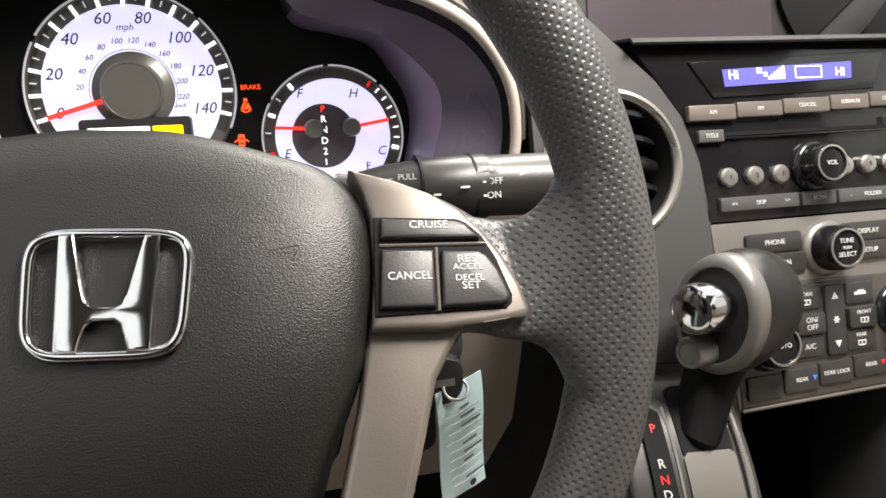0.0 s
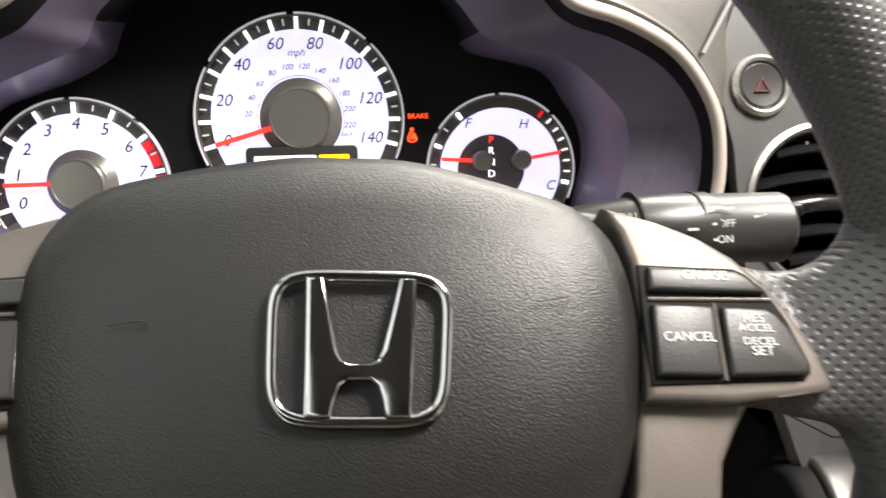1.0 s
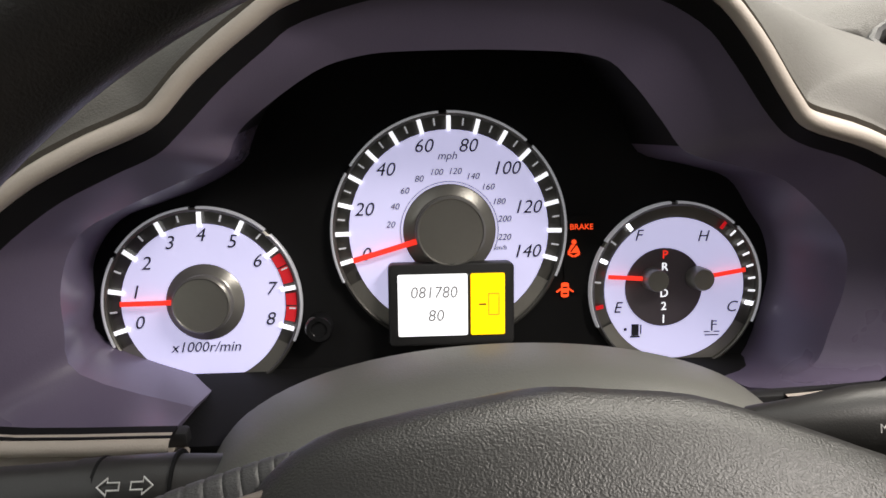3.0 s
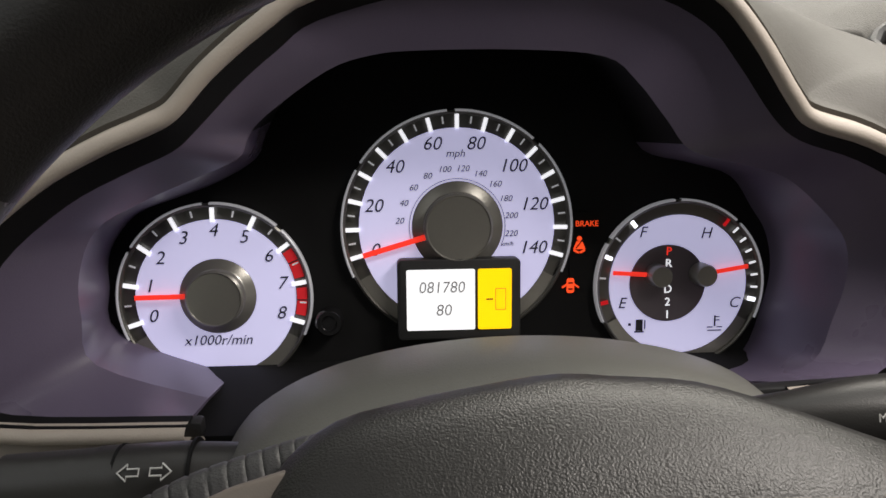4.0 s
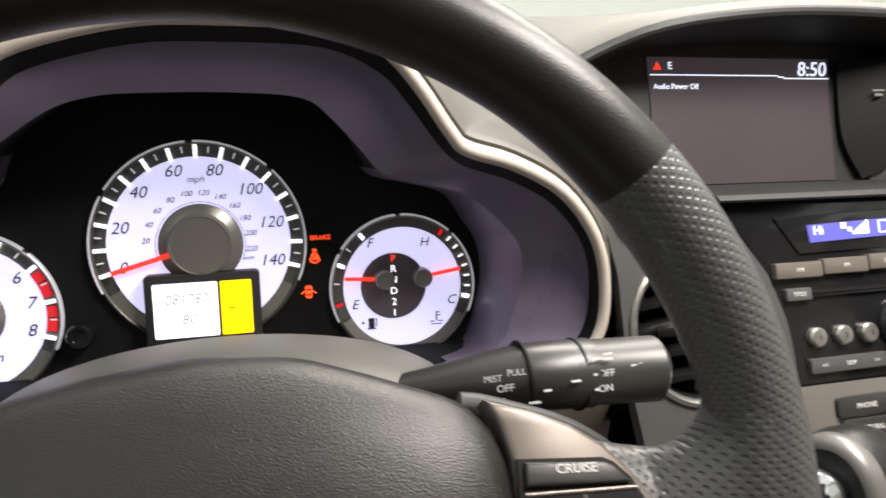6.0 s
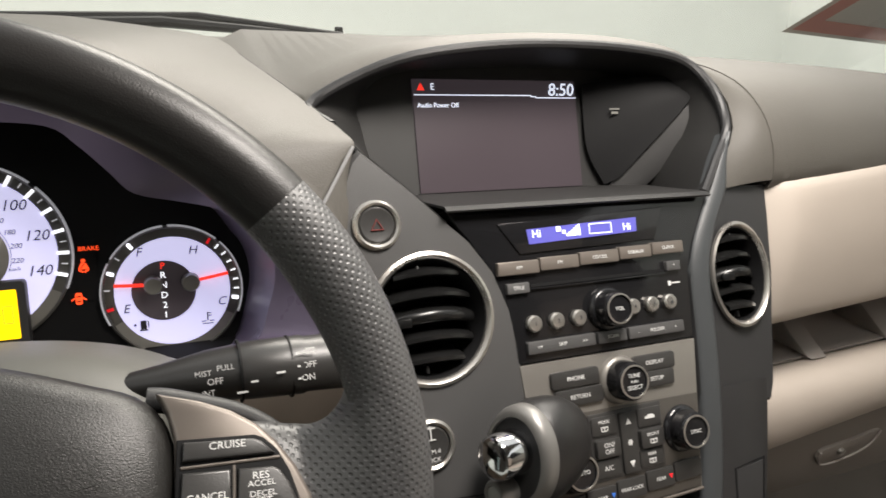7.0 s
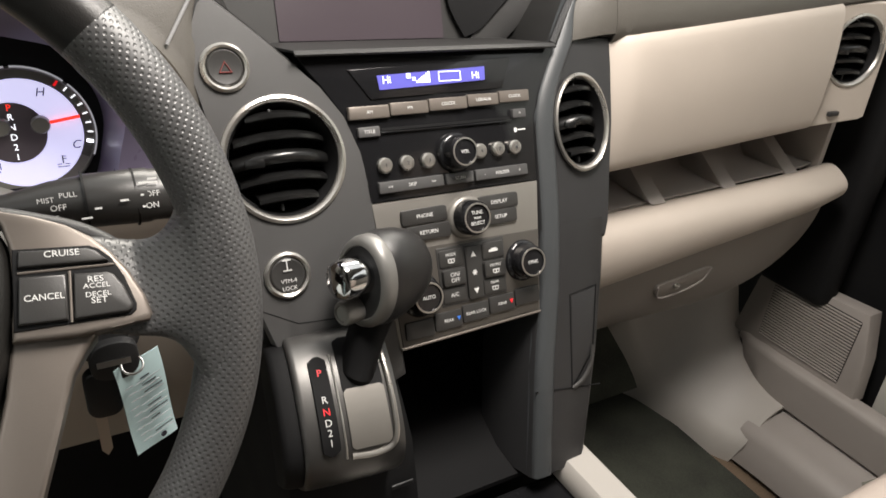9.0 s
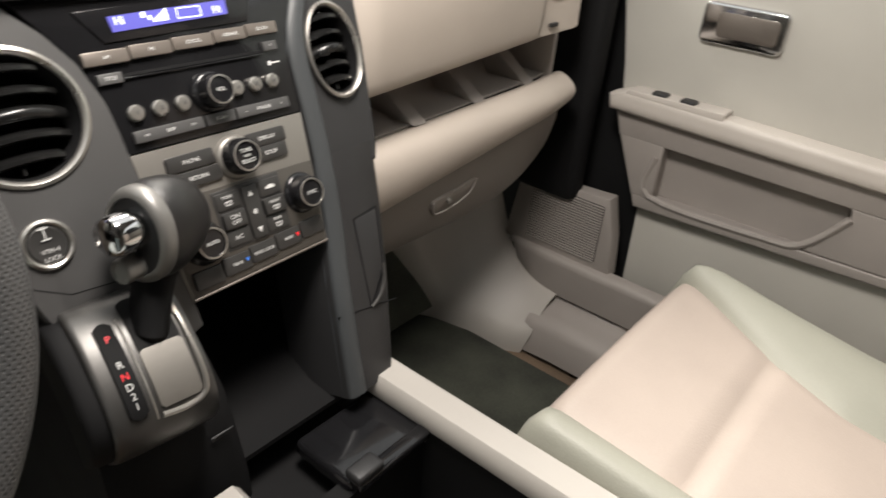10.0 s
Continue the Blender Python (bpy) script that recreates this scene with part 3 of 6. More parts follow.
part("dark_disc", lathe([(0, 0.0034), (0.0218, 0.0034), (0.0228, 0.003), (0.0228, 0.0022)], 48, (0.1238, dv(0.7555), 0)), "disc", fu, "smoky grey disc", m=DIAL)
for a in (127.5, 158.4, 192.6):
    ticks(fu, cx, cy, 0.0432, 0.0485, a, a + 0.1, 2, 0.0022, "redpaint" if a > 190 else "dialmark")
ticks(fu, cx, cy, 0.0440, 0.0480, 143.5, 174.2, 2, 0.0010, "dimmark")
ticks(fu, cx, cy, 0.0440, 0.0485, 43.5, -2.8, 6, 0.0010, "dialmark")
ticks(fu, cx, cy, 0.0432, 0.0490, 52.8, 52.9, 2, 0.0018, "redpaint")
ticks(fu, cx, cy, 0.0432, 0.0490, -12.1, -12, 2, 0.0024)
for text, x, z in (("F", 0.108, 0.785), ("H", 0.146, 0.784), ("E", 0.0965, 0.744), ("C", 0.1645, 0.743)):
    words(text, 0.0092, (x, dv(z)), DIAL, "ink", fu, 0.0026, 0.26)
for text, z in (("P", 0.774), ("R", 0.767), ("N", 0.7595), ("D", 0.752), ("2", 0.7445), ("1", 0.737)):
    words(text, 0.0068, (0.1238, dv(z)), DIAL, "red" if text == "P" else "dialmark", fu, 0.0037)
for hubx, tip, zt in ((0.1165, 0.0900, 0.7625), (0.1430, 0.1705, 0.7650)):
    a0 = Vector((hubx, dv(0.7608), 0))
    b0 = Vector((tip, dv(zt), 0))
    ang = math.atan2(b0.y - a0.y, b0.x - a0.x)
    mid = (a0 + b0) / 2
    part("needle", box((b0 - a0).length, 0.0024, 0.001, (mid.x, mid.y, 0.006), rot=Matrix.Rotation(ang, 4, "Z")), "red", fu, "lit red needle", m=DIAL, smooth=0)
    part("hub", lathe([(0.0068, 0.003), (0.0066, 0.012), (0.0058, 0.0135), (0, 0.0137)], 28, (hubx, dv(0.7608), 0)), "hubcap", fu, "grey cap", m=DIAL)
# fuel pump and coolant symbols
px, py = 0.1075, dv(0.731)
bars([(px, py, 0.0042, 0.0068), (px, py - 0.0040, 0.0058, 0.0009), (px + 0.0034, py + 0.0003, 0.0007, 0.0055), (px - 0.0058, py + 0.0005, 0.0016, 0.0016)], DIAL, "ink", fu, "pump_symbol", 0.0026)
px = 0.1535
bars([(px, py + 0.0015, 0.0009, 0.0065), (px + 0.0016, py + 0.0040, 0.0026, 0.0006), (px + 0.0016, py + 0.0020, 0.0026, 0.0006), (px - 0.003, py - 0.0022, 0.0035, 0.0006), (px + 0.003, py - 0.0022, 0.0035, 0.0006), (px, py - 0.0042, 0.0085, 0.0006)], DIAL, "ink", fu, "coolant_symbol", 0.0026)

# trip display, proud of the dials
TRIP = DIAL @ Matrix.Translation((0.0, dv(0.7505), 0.006)) @ Matrix.Rotation(radians(0), 4, "X")
trip = part("trip_display", plate(rounded(0.070, 0.046, 0.003), 0.006, 0.0012, back=-0.004), "black", cluster, "black framed trip display", m=TRIP)
part("lcd", plate(rounded(0.0385, 0.0345, 0.001, cx=-0.0105), 0.0068, back=0.005), "lcdwhite", trip, "lit white panel", m=TRIP)
part("amber_lcd", plate(rounded(0.0190, 0.0345, 0.001, cx=0.0200), 0.0068, back=0.005), "lcdamber", trip, "lit amber panel", m=TRIP)
words("081780", 0.0092, (-0.010, 0.007), TRIP, "lcdgrey", trip, 0.0071, 0.12, wide=0.95)
words("80", 0.0092, (-0.009, -0.006), TRIP, "lcdgrey", trip, 0.0071, 0.12)
bars([(0.017, 0.0, 0.004, 0.0008)], TRIP, "ink", trip, lift=0.0071)
bars([(0.0205, 0.000, 0.0004, 0.012), (0.0262, 0.000, 0.0004, 0.012), (0.0233, 0.006, 0.006, 0.0004), (0.0233, -0.006, 0.006, 0.0004)], TRIP, "lamp_orange", trip, "car_outline", 0.0071)
# warning lamps
lampb = part("lamp_panel", box(0.014, 0.045, 0.0006, (0.0728, dv(0.775), 0.0006)), "deep", cluster, "lit red warning lamps", m=DIAL)
words("BRAKE", 0.0046, (0.0755, dv(0.7905)), DIAL, "lamp_orange", lampb, 0.0014)
bx, by = 0.0712, dv(0.778)
part("belt_lamp", lathe([(0, 0.0016), (0.0014, 0.0016), (0.0014, 0.001)], 12, (bx, by + 0.0042, 0)), "lamp_orange", lampb, m=DIAL)
part("belt_lamp", plate([(bx - 0.0036, by - 0.0020), (bx - 0.0016, by + 0.0026), (bx + 0.0016, by + 0.0026), (bx + 0.0036, by - 0.0020)][::-1], 0.0015, back=0.001), "lamp_orange", lampb, m=DIAL)
for s in (1, -1):
    part("belt_lamp", box(0.0034, 0.0011, 0.0006, (bx + s * 0.0018, by - 0.0033, 0.0014), rot=Matrix.Rotation(s * 0.5, 4, "Z")), "lamp_orange", lampb, m=DIAL)
part("belt_strap", box(0.0066, 0.0007, 0.0003, (bx, by + 0.0012, 0.0017), rot=Matrix.Rotation(0.9, 4, "Z")), "deep", lampb, m=DIAL)
bx, by = 0.0662, dv(0.755)
part("door_lamp", plate(rounded(0.0044, 0.0086, 0.0012, 3, bx, by)[::-1], 0.0015, back=0.001), "lamp_orange", lampb, m=DIAL)
for y in (0.0016, -0.0020):
    part("door_lamp", box(0.0028, 0.0009, 0.0003, (bx, by + y, 0.0017)), "deep", lampb, m=DIAL)
for s in (1, -1):
    part("door_lamp", box(0.0034, 0.0009, 0.0006, (bx + s * 0.0036, by - 0.0002, 0.0014), rot=Matrix.Rotation(s * -0.6, 4, "Z")), "lamp_orange", lampb, m=DIAL)
# trip reset knob
part("reset_knob", lathe([(0.0078, 0.0), (0.0078, 0.010), (0.0068, 0.0115), (0.0045, 0.0115), (0.004, 0.0105), (0, 0.0107)], 32, (-0.0735, dv(0.7385), 0)), "gloss", cluster, "glossy black push knob", m=DIAL)

# ---- steering wheel ----
WHEEL = basis(0.0205, 0.2225, 0.752, 20.5)
PAD = basis(0.0265, 0.213, 0.763, 39.0)
SWITCH = basis(0.0, 0.226, 0.759, 45.0)
wheel = thing("steering_wheel", "black leather steering wheel with bronze spokes", "steering wheel", (0.042, 0.25, 0.74))
rim_r = 0.2005


def rim_arc(a0, a1, mat, label):
    angles = np.radians(np.linspace(a0, a1, 40))
    ring = [(rim_r * math.cos(a), rim_r * math.sin(a), 0) for a in angles]
    grip = [0.0168 + 0.0010 * (max(0, math.cos(a + 0.15)) ** 14 + max(0, -math.cos(a - 0.15)) ** 14) + 0.0013 * math.exp(-((math.sin(a) - 0.5) / 0.25) ** 2) for a in angles]
    part("rim", tube(ring, grip, 28, caps=False), mat, wheel, label, m=WHEEL)


for a0, a1, mat, label in ((-50, 40, "perforated", "perforated black leather grip"), (40, 140, "leather", "smooth black leather rim"), (140, 230, "perforated", "perforated black leather grip"), (230, 310, "leather", "smooth black leather rim")):
    rim_arc(a0, a1, mat, label)
for ang in (40, 140, 230, 310):
    a = radians(ang)
    c = Vector((rim_r * math.cos(a), rim_r * math.sin(a), 0))
    d = Vector((math.cos(a), math.sin(a), 0))
    loop = [c + 0.0165 * (math.cos(b) * d + math.sin(b) * Vector((0, 0, 1))) for b in np.linspace(0, 6.2832, 24, endpoint=False)]
    part("seam", tube(loop, 0.0007, 6, closed=True), "rubber", wheel, "stitched seam", m=WHEEL)
def spoke_flare(s):
    """Leather web between spoke and rim: its upper and lower edges sweep into the rim in round fillets."""
    xs = [0.110, 0.125, 0.140, 0.1500, 0.1580, 0.1650, 0.1710, 0.1755, 0.1790, 0.1815, 0.1835, 0.1860, 0.1900, 0.1960]
    top = [0.030, 0.029, 0.0270, 0.0245, 0.0228, 0.0228, 0.0255, 0.0300, 0.0355, 0.0425, 0.0490, 0.0550, 0.0610, 0.0630]
    low = [-0.018, -0.0195, -0.0220, -0.0250, -0.0270, -0.0295, -0.0345, -0.0435, -0.0540, -0.0620, -0.0680, -0.0720, -0.0760, -0.0780]
    fat = [0.0085, 0.0090, 0.0098, 0.0106, 0.0114, 0.0124, 0.0134, 0.0142, 0.0148, 0.0152, 0.0155, 0.0156, 0.0156, 0.0156]
    line = spline([Vector(q) for q in zip(xs, top, low, fat)], 3)
    bm = bmesh.new()
    uv = bm.loops.layers.uv.new("UVMap")
    n, rings = 40, []
    for x, u, d, t in line:
        c, h = (u + d) / 2, (u - d) / 2
        ring = []
        for a in np.linspace(0, 2 * math.pi, n, endpoint=False):
            flat = abs(math.sin(a)) ** 0.72 * (1 if math.sin(a) > 0 else -1)
            v = c + h * abs(math.cos(a)) ** 0.9 * (1 if math.cos(a) > 0 else -1)
            under = min(1.0, max(0.0, (0.188 - x) / 0.030)) ** 1.5
            sunk = -0.0008 - 0.4557 * (v - 0.0078) - 0.0045 - t
            z = t * flat + under * sunk
            if flat > 0:
                off = abs(math.hypot(x, v) - rim_r)
                grip = math.sqrt(0.0168 ** 2 - off ** 2) if off < 0.0168 else -10 * (off - 0.0168)
                z = max(z, grip) + 0.0028 * math.log(1 + math.exp(-abs(z - grip) / 0.0028)) - 0.0003
            ring.append((bm.verts.new((s * x, v, z)), (x, v)))
        rings.append(ring)
    for p, q in zip(rings, rings[1:]):
        for m in range(n):
            quad = (p[m], p[(m + 1) % n], q[(m + 1) % n], q[m])
            f = bm.faces.new([e[0] for e in quad])
            for lp, e in zip(f.loops, quad):
                lp[uv].uv = e[1]
    bm.faces.new([e[0] for e in rings[0]])
    bm.faces.new([e[0] for e in rings[-1]][::-1])
    return bm


for s in (1, -1):
    part("spoke_root", spoke_flare(s), "perforated", wheel, "perforated leather at the spoke", m=WHEEL, smooth=70)

# airbag cover: a domed pad
half = [(0.0061, 0.0773), (0.025, 0.0750), (0.045, 0.0675), (0.065, 0.0590), (0.083, 0.0510), (0.0945, 0.0380), (0.0985, 0.020), (0.0975, 0.0), (0.090, -0.030), (0.075, -0.062), (0.062, -0.092), (0.035, -0.108), (-0.0088, -0.1117)]
outline = spline([Vector((x, y, 0)) for x, y in half], 3)
lean_axis = Vector((math.sin(radians(4.5)), math.cos(radians(4.5)), 0))   # the wheel stands turned by a few degrees
turned_half = [2 * p.dot(lean_axis) * lean_axis - p for p in outline[-2:0:-1]]
outline = outline + [Vector((p.x * 1.035, p.y + 0.0035 * min(1, max(0, -p.x / 0.05)) * (p.y > 0), 0)) for p in turned_half]
rows = []
for k, h in ((1.0, -0.050), (1.0, -0.018), (0.985, -0.010), (0.95, -0.0045), (0.88, -0.0015), (0.7, 0.0), (0.45, 0.0), (0.2, 0.0), (0.02, 0.0)):
    rows.append([Vector((p.x * k - 0.002, (p.y + 0.02) * k - 0.02, h - 0.018 * max(0, p.y * k / 0.078) ** 3 - 0.010 * max(0, -p.y * k / 0.08) ** 2 - 0.008 * abs(p.x * k / 0.0985) ** 4)) for p in outline])
pad = part("airbag_cover", loft(rows, closed=True), "airbag", wheel, "grained black airbag cover", m=PAD, smooth=50)
bars([(-0.022, 0.0, 0.010, 0.0022), (0.0, 0.0, 0.010, 0.0022), (0.018, 0.0, 0.010, 0.0022)], PAD @ Matrix.Translation((0, -0.080, -0.0098)) @ Matrix.Rotation(0.24, 4, "X"), "button", pad, "embossed_bar", 0.0004)
# small moulded crease marks
for x in (0.062, -0.062):
    part("crease", tube(spline([Vector((x - 0.005, 0.012, 0)), Vector((x, 0.0125, 0.0)), Vector((x + 0.005, 0.0128, 0)), Vector((x + 0.0035, 0.0095, 0))], 4), 0.00018, 6), "airbag", pad, m=PAD)

# chrome emblem: an open rounded frame with two leaning posts and a bridge
EMB = PAD @ Matrix.Translation((0.0033, 0.0012, 0)) @ Matrix.Rotation(radians(-4.5), 4, "Z")
frame_pts = []
for t in np.linspace(0, 2 * math.pi, 72, endpoint=False):
    c, s = math.cos(t), math.sin(t)
    x = abs(c) ** 0.40 * (1 if c > 0 else -1)
    y = abs(s) ** 0.40 * (1 if s > 0 else -1)
    frame_pts.append(Vector((x * (0.0248 + 0.0010 * y), y * 0.0210, 0.0018)))
emblem = part("emblem", tube(frame_pts, 0.0019, 12, closed=True, flat=1.0), "chrome", pad, "chrome emblem with an open frame", m=EMB)
side_line = [(0.0160, 0.0200), (0.0112, 0.0200), (0.0088, 0.0090), (0.0066, -0.0010), (0.0050, -0.0042), (0.0030, -0.0052)]
foot_line = [(0.0030, -0.0098), (0.0052, -0.0115), (0.0064, -0.0150), (0.0074, -0.0200), (0.0146, -0.0200), (0.0150, -0.0060)]
letter = side_line + [(-x, y) for x, y in side_line[::-1]] + [(-x, y) for x, y in foot_line[::-1]] + foot_line
part("letter", plate(letter[::-1], 0.0046, 0.0012, back=0.0, seg=3), "chrome", emblem, "polished chrome letter shape", m=EMB, smooth=25)

SPOKE = [(0.1165, 0.0450), (0.1350, 0.0385), (0.1483, 0.0318), (0.1590, 0.0235), (0.1668, 0.0140), (0.1735, 0.0020), (0.1785, -0.0120), (0.1802, -0.0225), (0.1785, -0.0252), (0.1708, -0.0256), (0.1600, -0.0262), (0.1450, -0.0268), (0.1175, -0.0240), (0.1187, -0.0157), (0.1212, 0.0), (0.1225, 0.0232), (0.1205, 0.0348)]
ARM = [(0.1165, -0.0180), (0.1550, -0.0200), (0.1530, -0.0275), (0.1475, -0.0335), (0.1402, -0.0434), (0.1327, -0.0628), (0.1242, -0.0847), (0.1120, -0.115), (0.0860, -0.115), (0.0998, -0.0808), (0.1105, -0.0477), (0.1150, -0.0275)]


def mirrored(points, s):
    if s > 0:
        return points
    c, d = math.cos(radians(4)), math.sin(radians(4))   # the wheel stands turned by a few degrees
    turned = [(0.028 - x, y) for x, y in points][::-1]
    return [(0.028 + x * c + y * d, y * c - x * d) for x, y in turned]


for s in (1, -1):
    spoke = part("spoke", plate(mirrored(SPOKE, s)[::-1], 0.0, 0.0026, back=-0.012, seg=4), "bronze", wheel, "satin bronze spoke", m=SWITCH, smooth=40)
    part("spoke_arm", plate(mirrored(ARM, s)[::-1], -0.0065, 0.0030, back=-0.024, seg=4), "bronze", spoke, "satin bronze lower arm", m=SWITCH, smooth=40)
    well = part("switch_panel", plate(mirrored([(0.1236, 0.0216), (0.1570, 0.0182), (0.1610, 0.0160), (0.1662, 0.0098), (0.1705, -0.0010), (0.1737, -0.0165), (0.1730, -0.0195), (0.1705, -0.0216), (0.1190, -0.0196)][::-1], s), 0.0010, 0.0006, back=-0.004), "deep", wheel, "black switch panel", m=SWITCH)
    for pts in ([(0.1262, 0.0196), (0.1560, 0.0162), (0.1595, 0.0145), (0.1646, 0.0080), (0.1249, 0.0112)],
                [(0.1247, 0.0064), (0.1449, 0.0044), (0.1424, -0.0188), (0.1212, -0.0172)],
                [(0.1481, 0.0040), (0.1630, 0.0022), (0.1658, 0.0004), (0.1692, -0.0060), (0.1720, -0.0165), (0.1712, -0.0190), (0.1690, -0.0203), (0.1449, -0.0192)]):
        part("switch_button", plate(mirrored(pts[::-1], s), 0.0036, 0.0014, back=0.0, seg=3), "switch", well, "dark grey rubber button", m=SWITCH)
    for a, b in (((0.1244, 0.0088), (0.1668, 0.0060)), ((0.1465, 0.0060), (0.1436, -0.0200))):
        ends = mirrored([a, b], s)
        part("divider", tube([Vector((x, y, 0.0010)) for x, y in ends], 0.0008, 8), "bronze", well, "thin bronze divider", m=SWITCH)
SWR = SWITCH @ Matrix.Rotation(radians(-4.5), 4, "Z")


def on_switch(text, size, x, y, wide=1.0):
    p = SWR.inverted() @ SWITCH @ Vector((x, y, 0))
    words(text, size, (p.x, p.y), SWR, "white", wheel, 0.0038, wide=wide)


on_switch("CRUISE", 0.0047, 0.1446, 0.0150, 1.05)
on_switch("CANCEL", 0.0045, 0.1340, -0.0058)
for text, y in (("RES", -0.0009), ("ACCEL", -0.0043), ("DECEL", -0.0088), ("SET", -0.0120)):
    on_switch(text, 0.0044 if text in ("RES", "SET") else 0.0036, 0.1572, y, 1.1)
for s in (1, -1):
    line = [(0.112, 0.0520), (0.120, 0.0505), (0.134, 0.0455), (0.150, 0.0390), (0.163, 0.0305), (0.176, 0.0180)]
    line = line if s > 0 else mirrored(line, -1)[::-1]
    fine = spline([Vector((x, y - 0.004, -0.0215 if s > 0 else -0.0220)) for x, y in line], 24)
    part("spoke_wrap", tube(fine, [(0.0062 if s > 0 else 0.0088) - (0.00045 if s < 0 else 0.0) * (i % 7 == 0) for i in range(len(fine))], 20), "wrap", wheel, "gathered black leather behind the spoke", m=SWITCH, smooth=60)
part("hub_shell", lathe([(0.070, -0.01), (0.078, -0.03), (0.075, -0.06), (0.05, -0.075), (0, -0.075)], 40, (0, -0.03, -0.02)), "black", wheel, m=PAD)

# ---- steering column ----
column = thing("column_cover", "grey plastic steering column cover", "column cover", (0.03, 0.38, 0.66))
rows = []
for y, w, top in ((0.316, 0.080, 0.695), (0.318, 0.098, 0.733), (0.322, 0.111, 0.755), (0.329, 0.121, 0.7665), (0.340, 0.127, 0.7725), (0.352, 0.130, 0.773), (0.385, 0.133, 0.766), (0.42, 0.136, 0.742), (0.47, 0.139, 0.690)):
    rows.append([Vector((0.018 + w * math.cos(a), y, 0.672 + (top - 0.672) * max(math.sin(a), 0) ** 0.60)) for a in np.linspace(0, math.pi, 41)])
part("upper_shell", loft(rows, thick=-0.003), "column", column, "grey plastic shell", smooth=60)
part("lower_shell", box(0.17, 0.20, 0.10, (0.03, 0.40, 0.635), 0.03, 4), "black", column)
part("ignition_barrel", lathe([(0.022, -0.03), (0.022, 0.0), (0.019, 0.004), (0.014, 0.005), (0.013, 0.002), (0, 0.002)], 32), "black", column, "black ignition lock", m=basis(0.158, 0.305, 0.676, 20))


def stalk(name, x0, x1, label, marks, drop=0.0, back=0.0, girth=1.0):
    s = 1 if x1 > x0 else -1
    root = thing(name, label, "stalk", (x0, 0.335, 0.752))
    pts = [(x0, 0.340, 0.752), (x0 + s * 0.02, 0.338, 0.753), (x0 + s * 0.045, 0.335, 0.755), (x0 + s * 0.062, 0.333, 0.756), (x0 + s * 0.064, 0.333, 0.756), (x0 + s * 0.099, 0.329, 0.757), (x0 + s * 0.101, 0.329, 0.757), (x0 + s * 0.135, 0.326, 0.757), (x0 + s * 0.140, 0.325, 0.757)]
    pts = [(x, y + back, z - drop) for x, y, z in pts]
    rr = [0.008, 0.011, 0.0155, 0.0170, 0.0178, 0.0185, 0.0175, 0.0178, 0.012]
    part("lever", tube(pts, [r * girth for r in rr], 24, flat=0.95), "switch", root, "dark grey lever with white print", m=Matrix.Identity(4))
    for k in (0.063, 0.0915):
        part("groove", tube([(x0 + s * (k - 0.0006), 0.333 + back - (k - 0.063) * 0.1, 0.7562 - drop), (x0 + s * (k + 0.0006), 0.333 + back - (k - 0.063) * 0.1, 0.7562 - drop)], 0.01868 * girth, 24), "deep", root, m=Matrix.Identity(4))
    face = basis(x0 + s * 0.08, 0.3135, 0.763 - drop, 20)
    for text, dx, dy, size in marks:
        if text:
            words(text, size, (dx, dy), face, "white", root, 0.0009)
        else:
            bars([(dx, dy, size, 0.0011)], face, "white", root, lift=0.0012)
    return root


stalk("wiper_stalk", 0.098, 0.238, "dark grey wiper stalk with white symbols", (("OFF", 0.0205, 0.0010, 0.0050), ("ON", 0.0195, -0.0062, 0.0050), ("REAR", 0.036, -0.0044, 0.0042), ("", 0.0145, 0.0010, 0.0018), ("", 0.0145, -0.0062, 0.0018), ("", 0.004, -0.0010, 0.005), ("", 0.0215, 0.0105, 0.0055), ("", 0.0215, 0.0080, 0.0055), ("", 0.036, 0.0010, 0.006), ("", 0.0365, 0.0035, 0.005), ("PULL", -0.026, 0.006, 0.0044), ("MIST", -0.038, 0.004, 0.0044), ("OFF", -0.032, -0.0010, 0.0050), ("INT", -0.036, -0.0070, 0.0044), ("", 0.016, 0.0085, 0.006), ("", 0.042, 0.004, 0.007), ("", -0.018, -0.009, 0.006), ("", -0.011, -0.004, 0.004)))
left_stalk = stalk("indicator_stalk", -0.055, -0.20, "dark grey indicator stalk with arrow symbols", (), 0.031, 0.024, 0.75)
ARW = basis(-0.1390, 0.3440, 0.7350, 45)
for s, x in ((1, 0.0), (-1, 0.0115)):
    arrow = [(x + s * px, py) for px, py in ((-0.0045, 0.0), (-0.0008, 0.0032), (-0.0008, 0.0014), (0.0036, 0.0014), (0.0036, -0.0014), (-0.0008, -0.0014), (-0.0008, -0.0032))]
    part("arrow_print", tube([Vector((px, py, 0.0006)) for px, py in arrow], 0.0004, 6, closed=True), "white", left_stalk, m=ARW)

# ---- key with its paper tag ----
key = thing("ignition_key", "black car key with a second fob on its ring", "key", (0.162, 0.29, 0.66))
KEY = basis(0.1605, 0.288, 0.664, 5)
part("key_head", plate(spline([Vector((x, y)) for x, y in ((0.014, 0.008), (0.006, 0.0135), (-0.008, 0.0125), (-0.0145, 0.003), (-0.012, -0.010), (0.004, -0.0135), (0.0135, -0.007))], 4, True)[::-1], 0.004, 0.0015, back=-0.004), "black", key, "black plastic head", m=KEY)
part("key_band", box(0.020, 0.004, 0.0006, (-0.0005, 0.0, 0.0043)), "steel", key, m=KEY)
part("fob", plate(rounded(0.022, 0.034, 0.008)[::-1], 0.006, 0.002, back=-0.006), "black", key, "black remote fob", m=basis(0.151, 0.297, 0.634, 8))
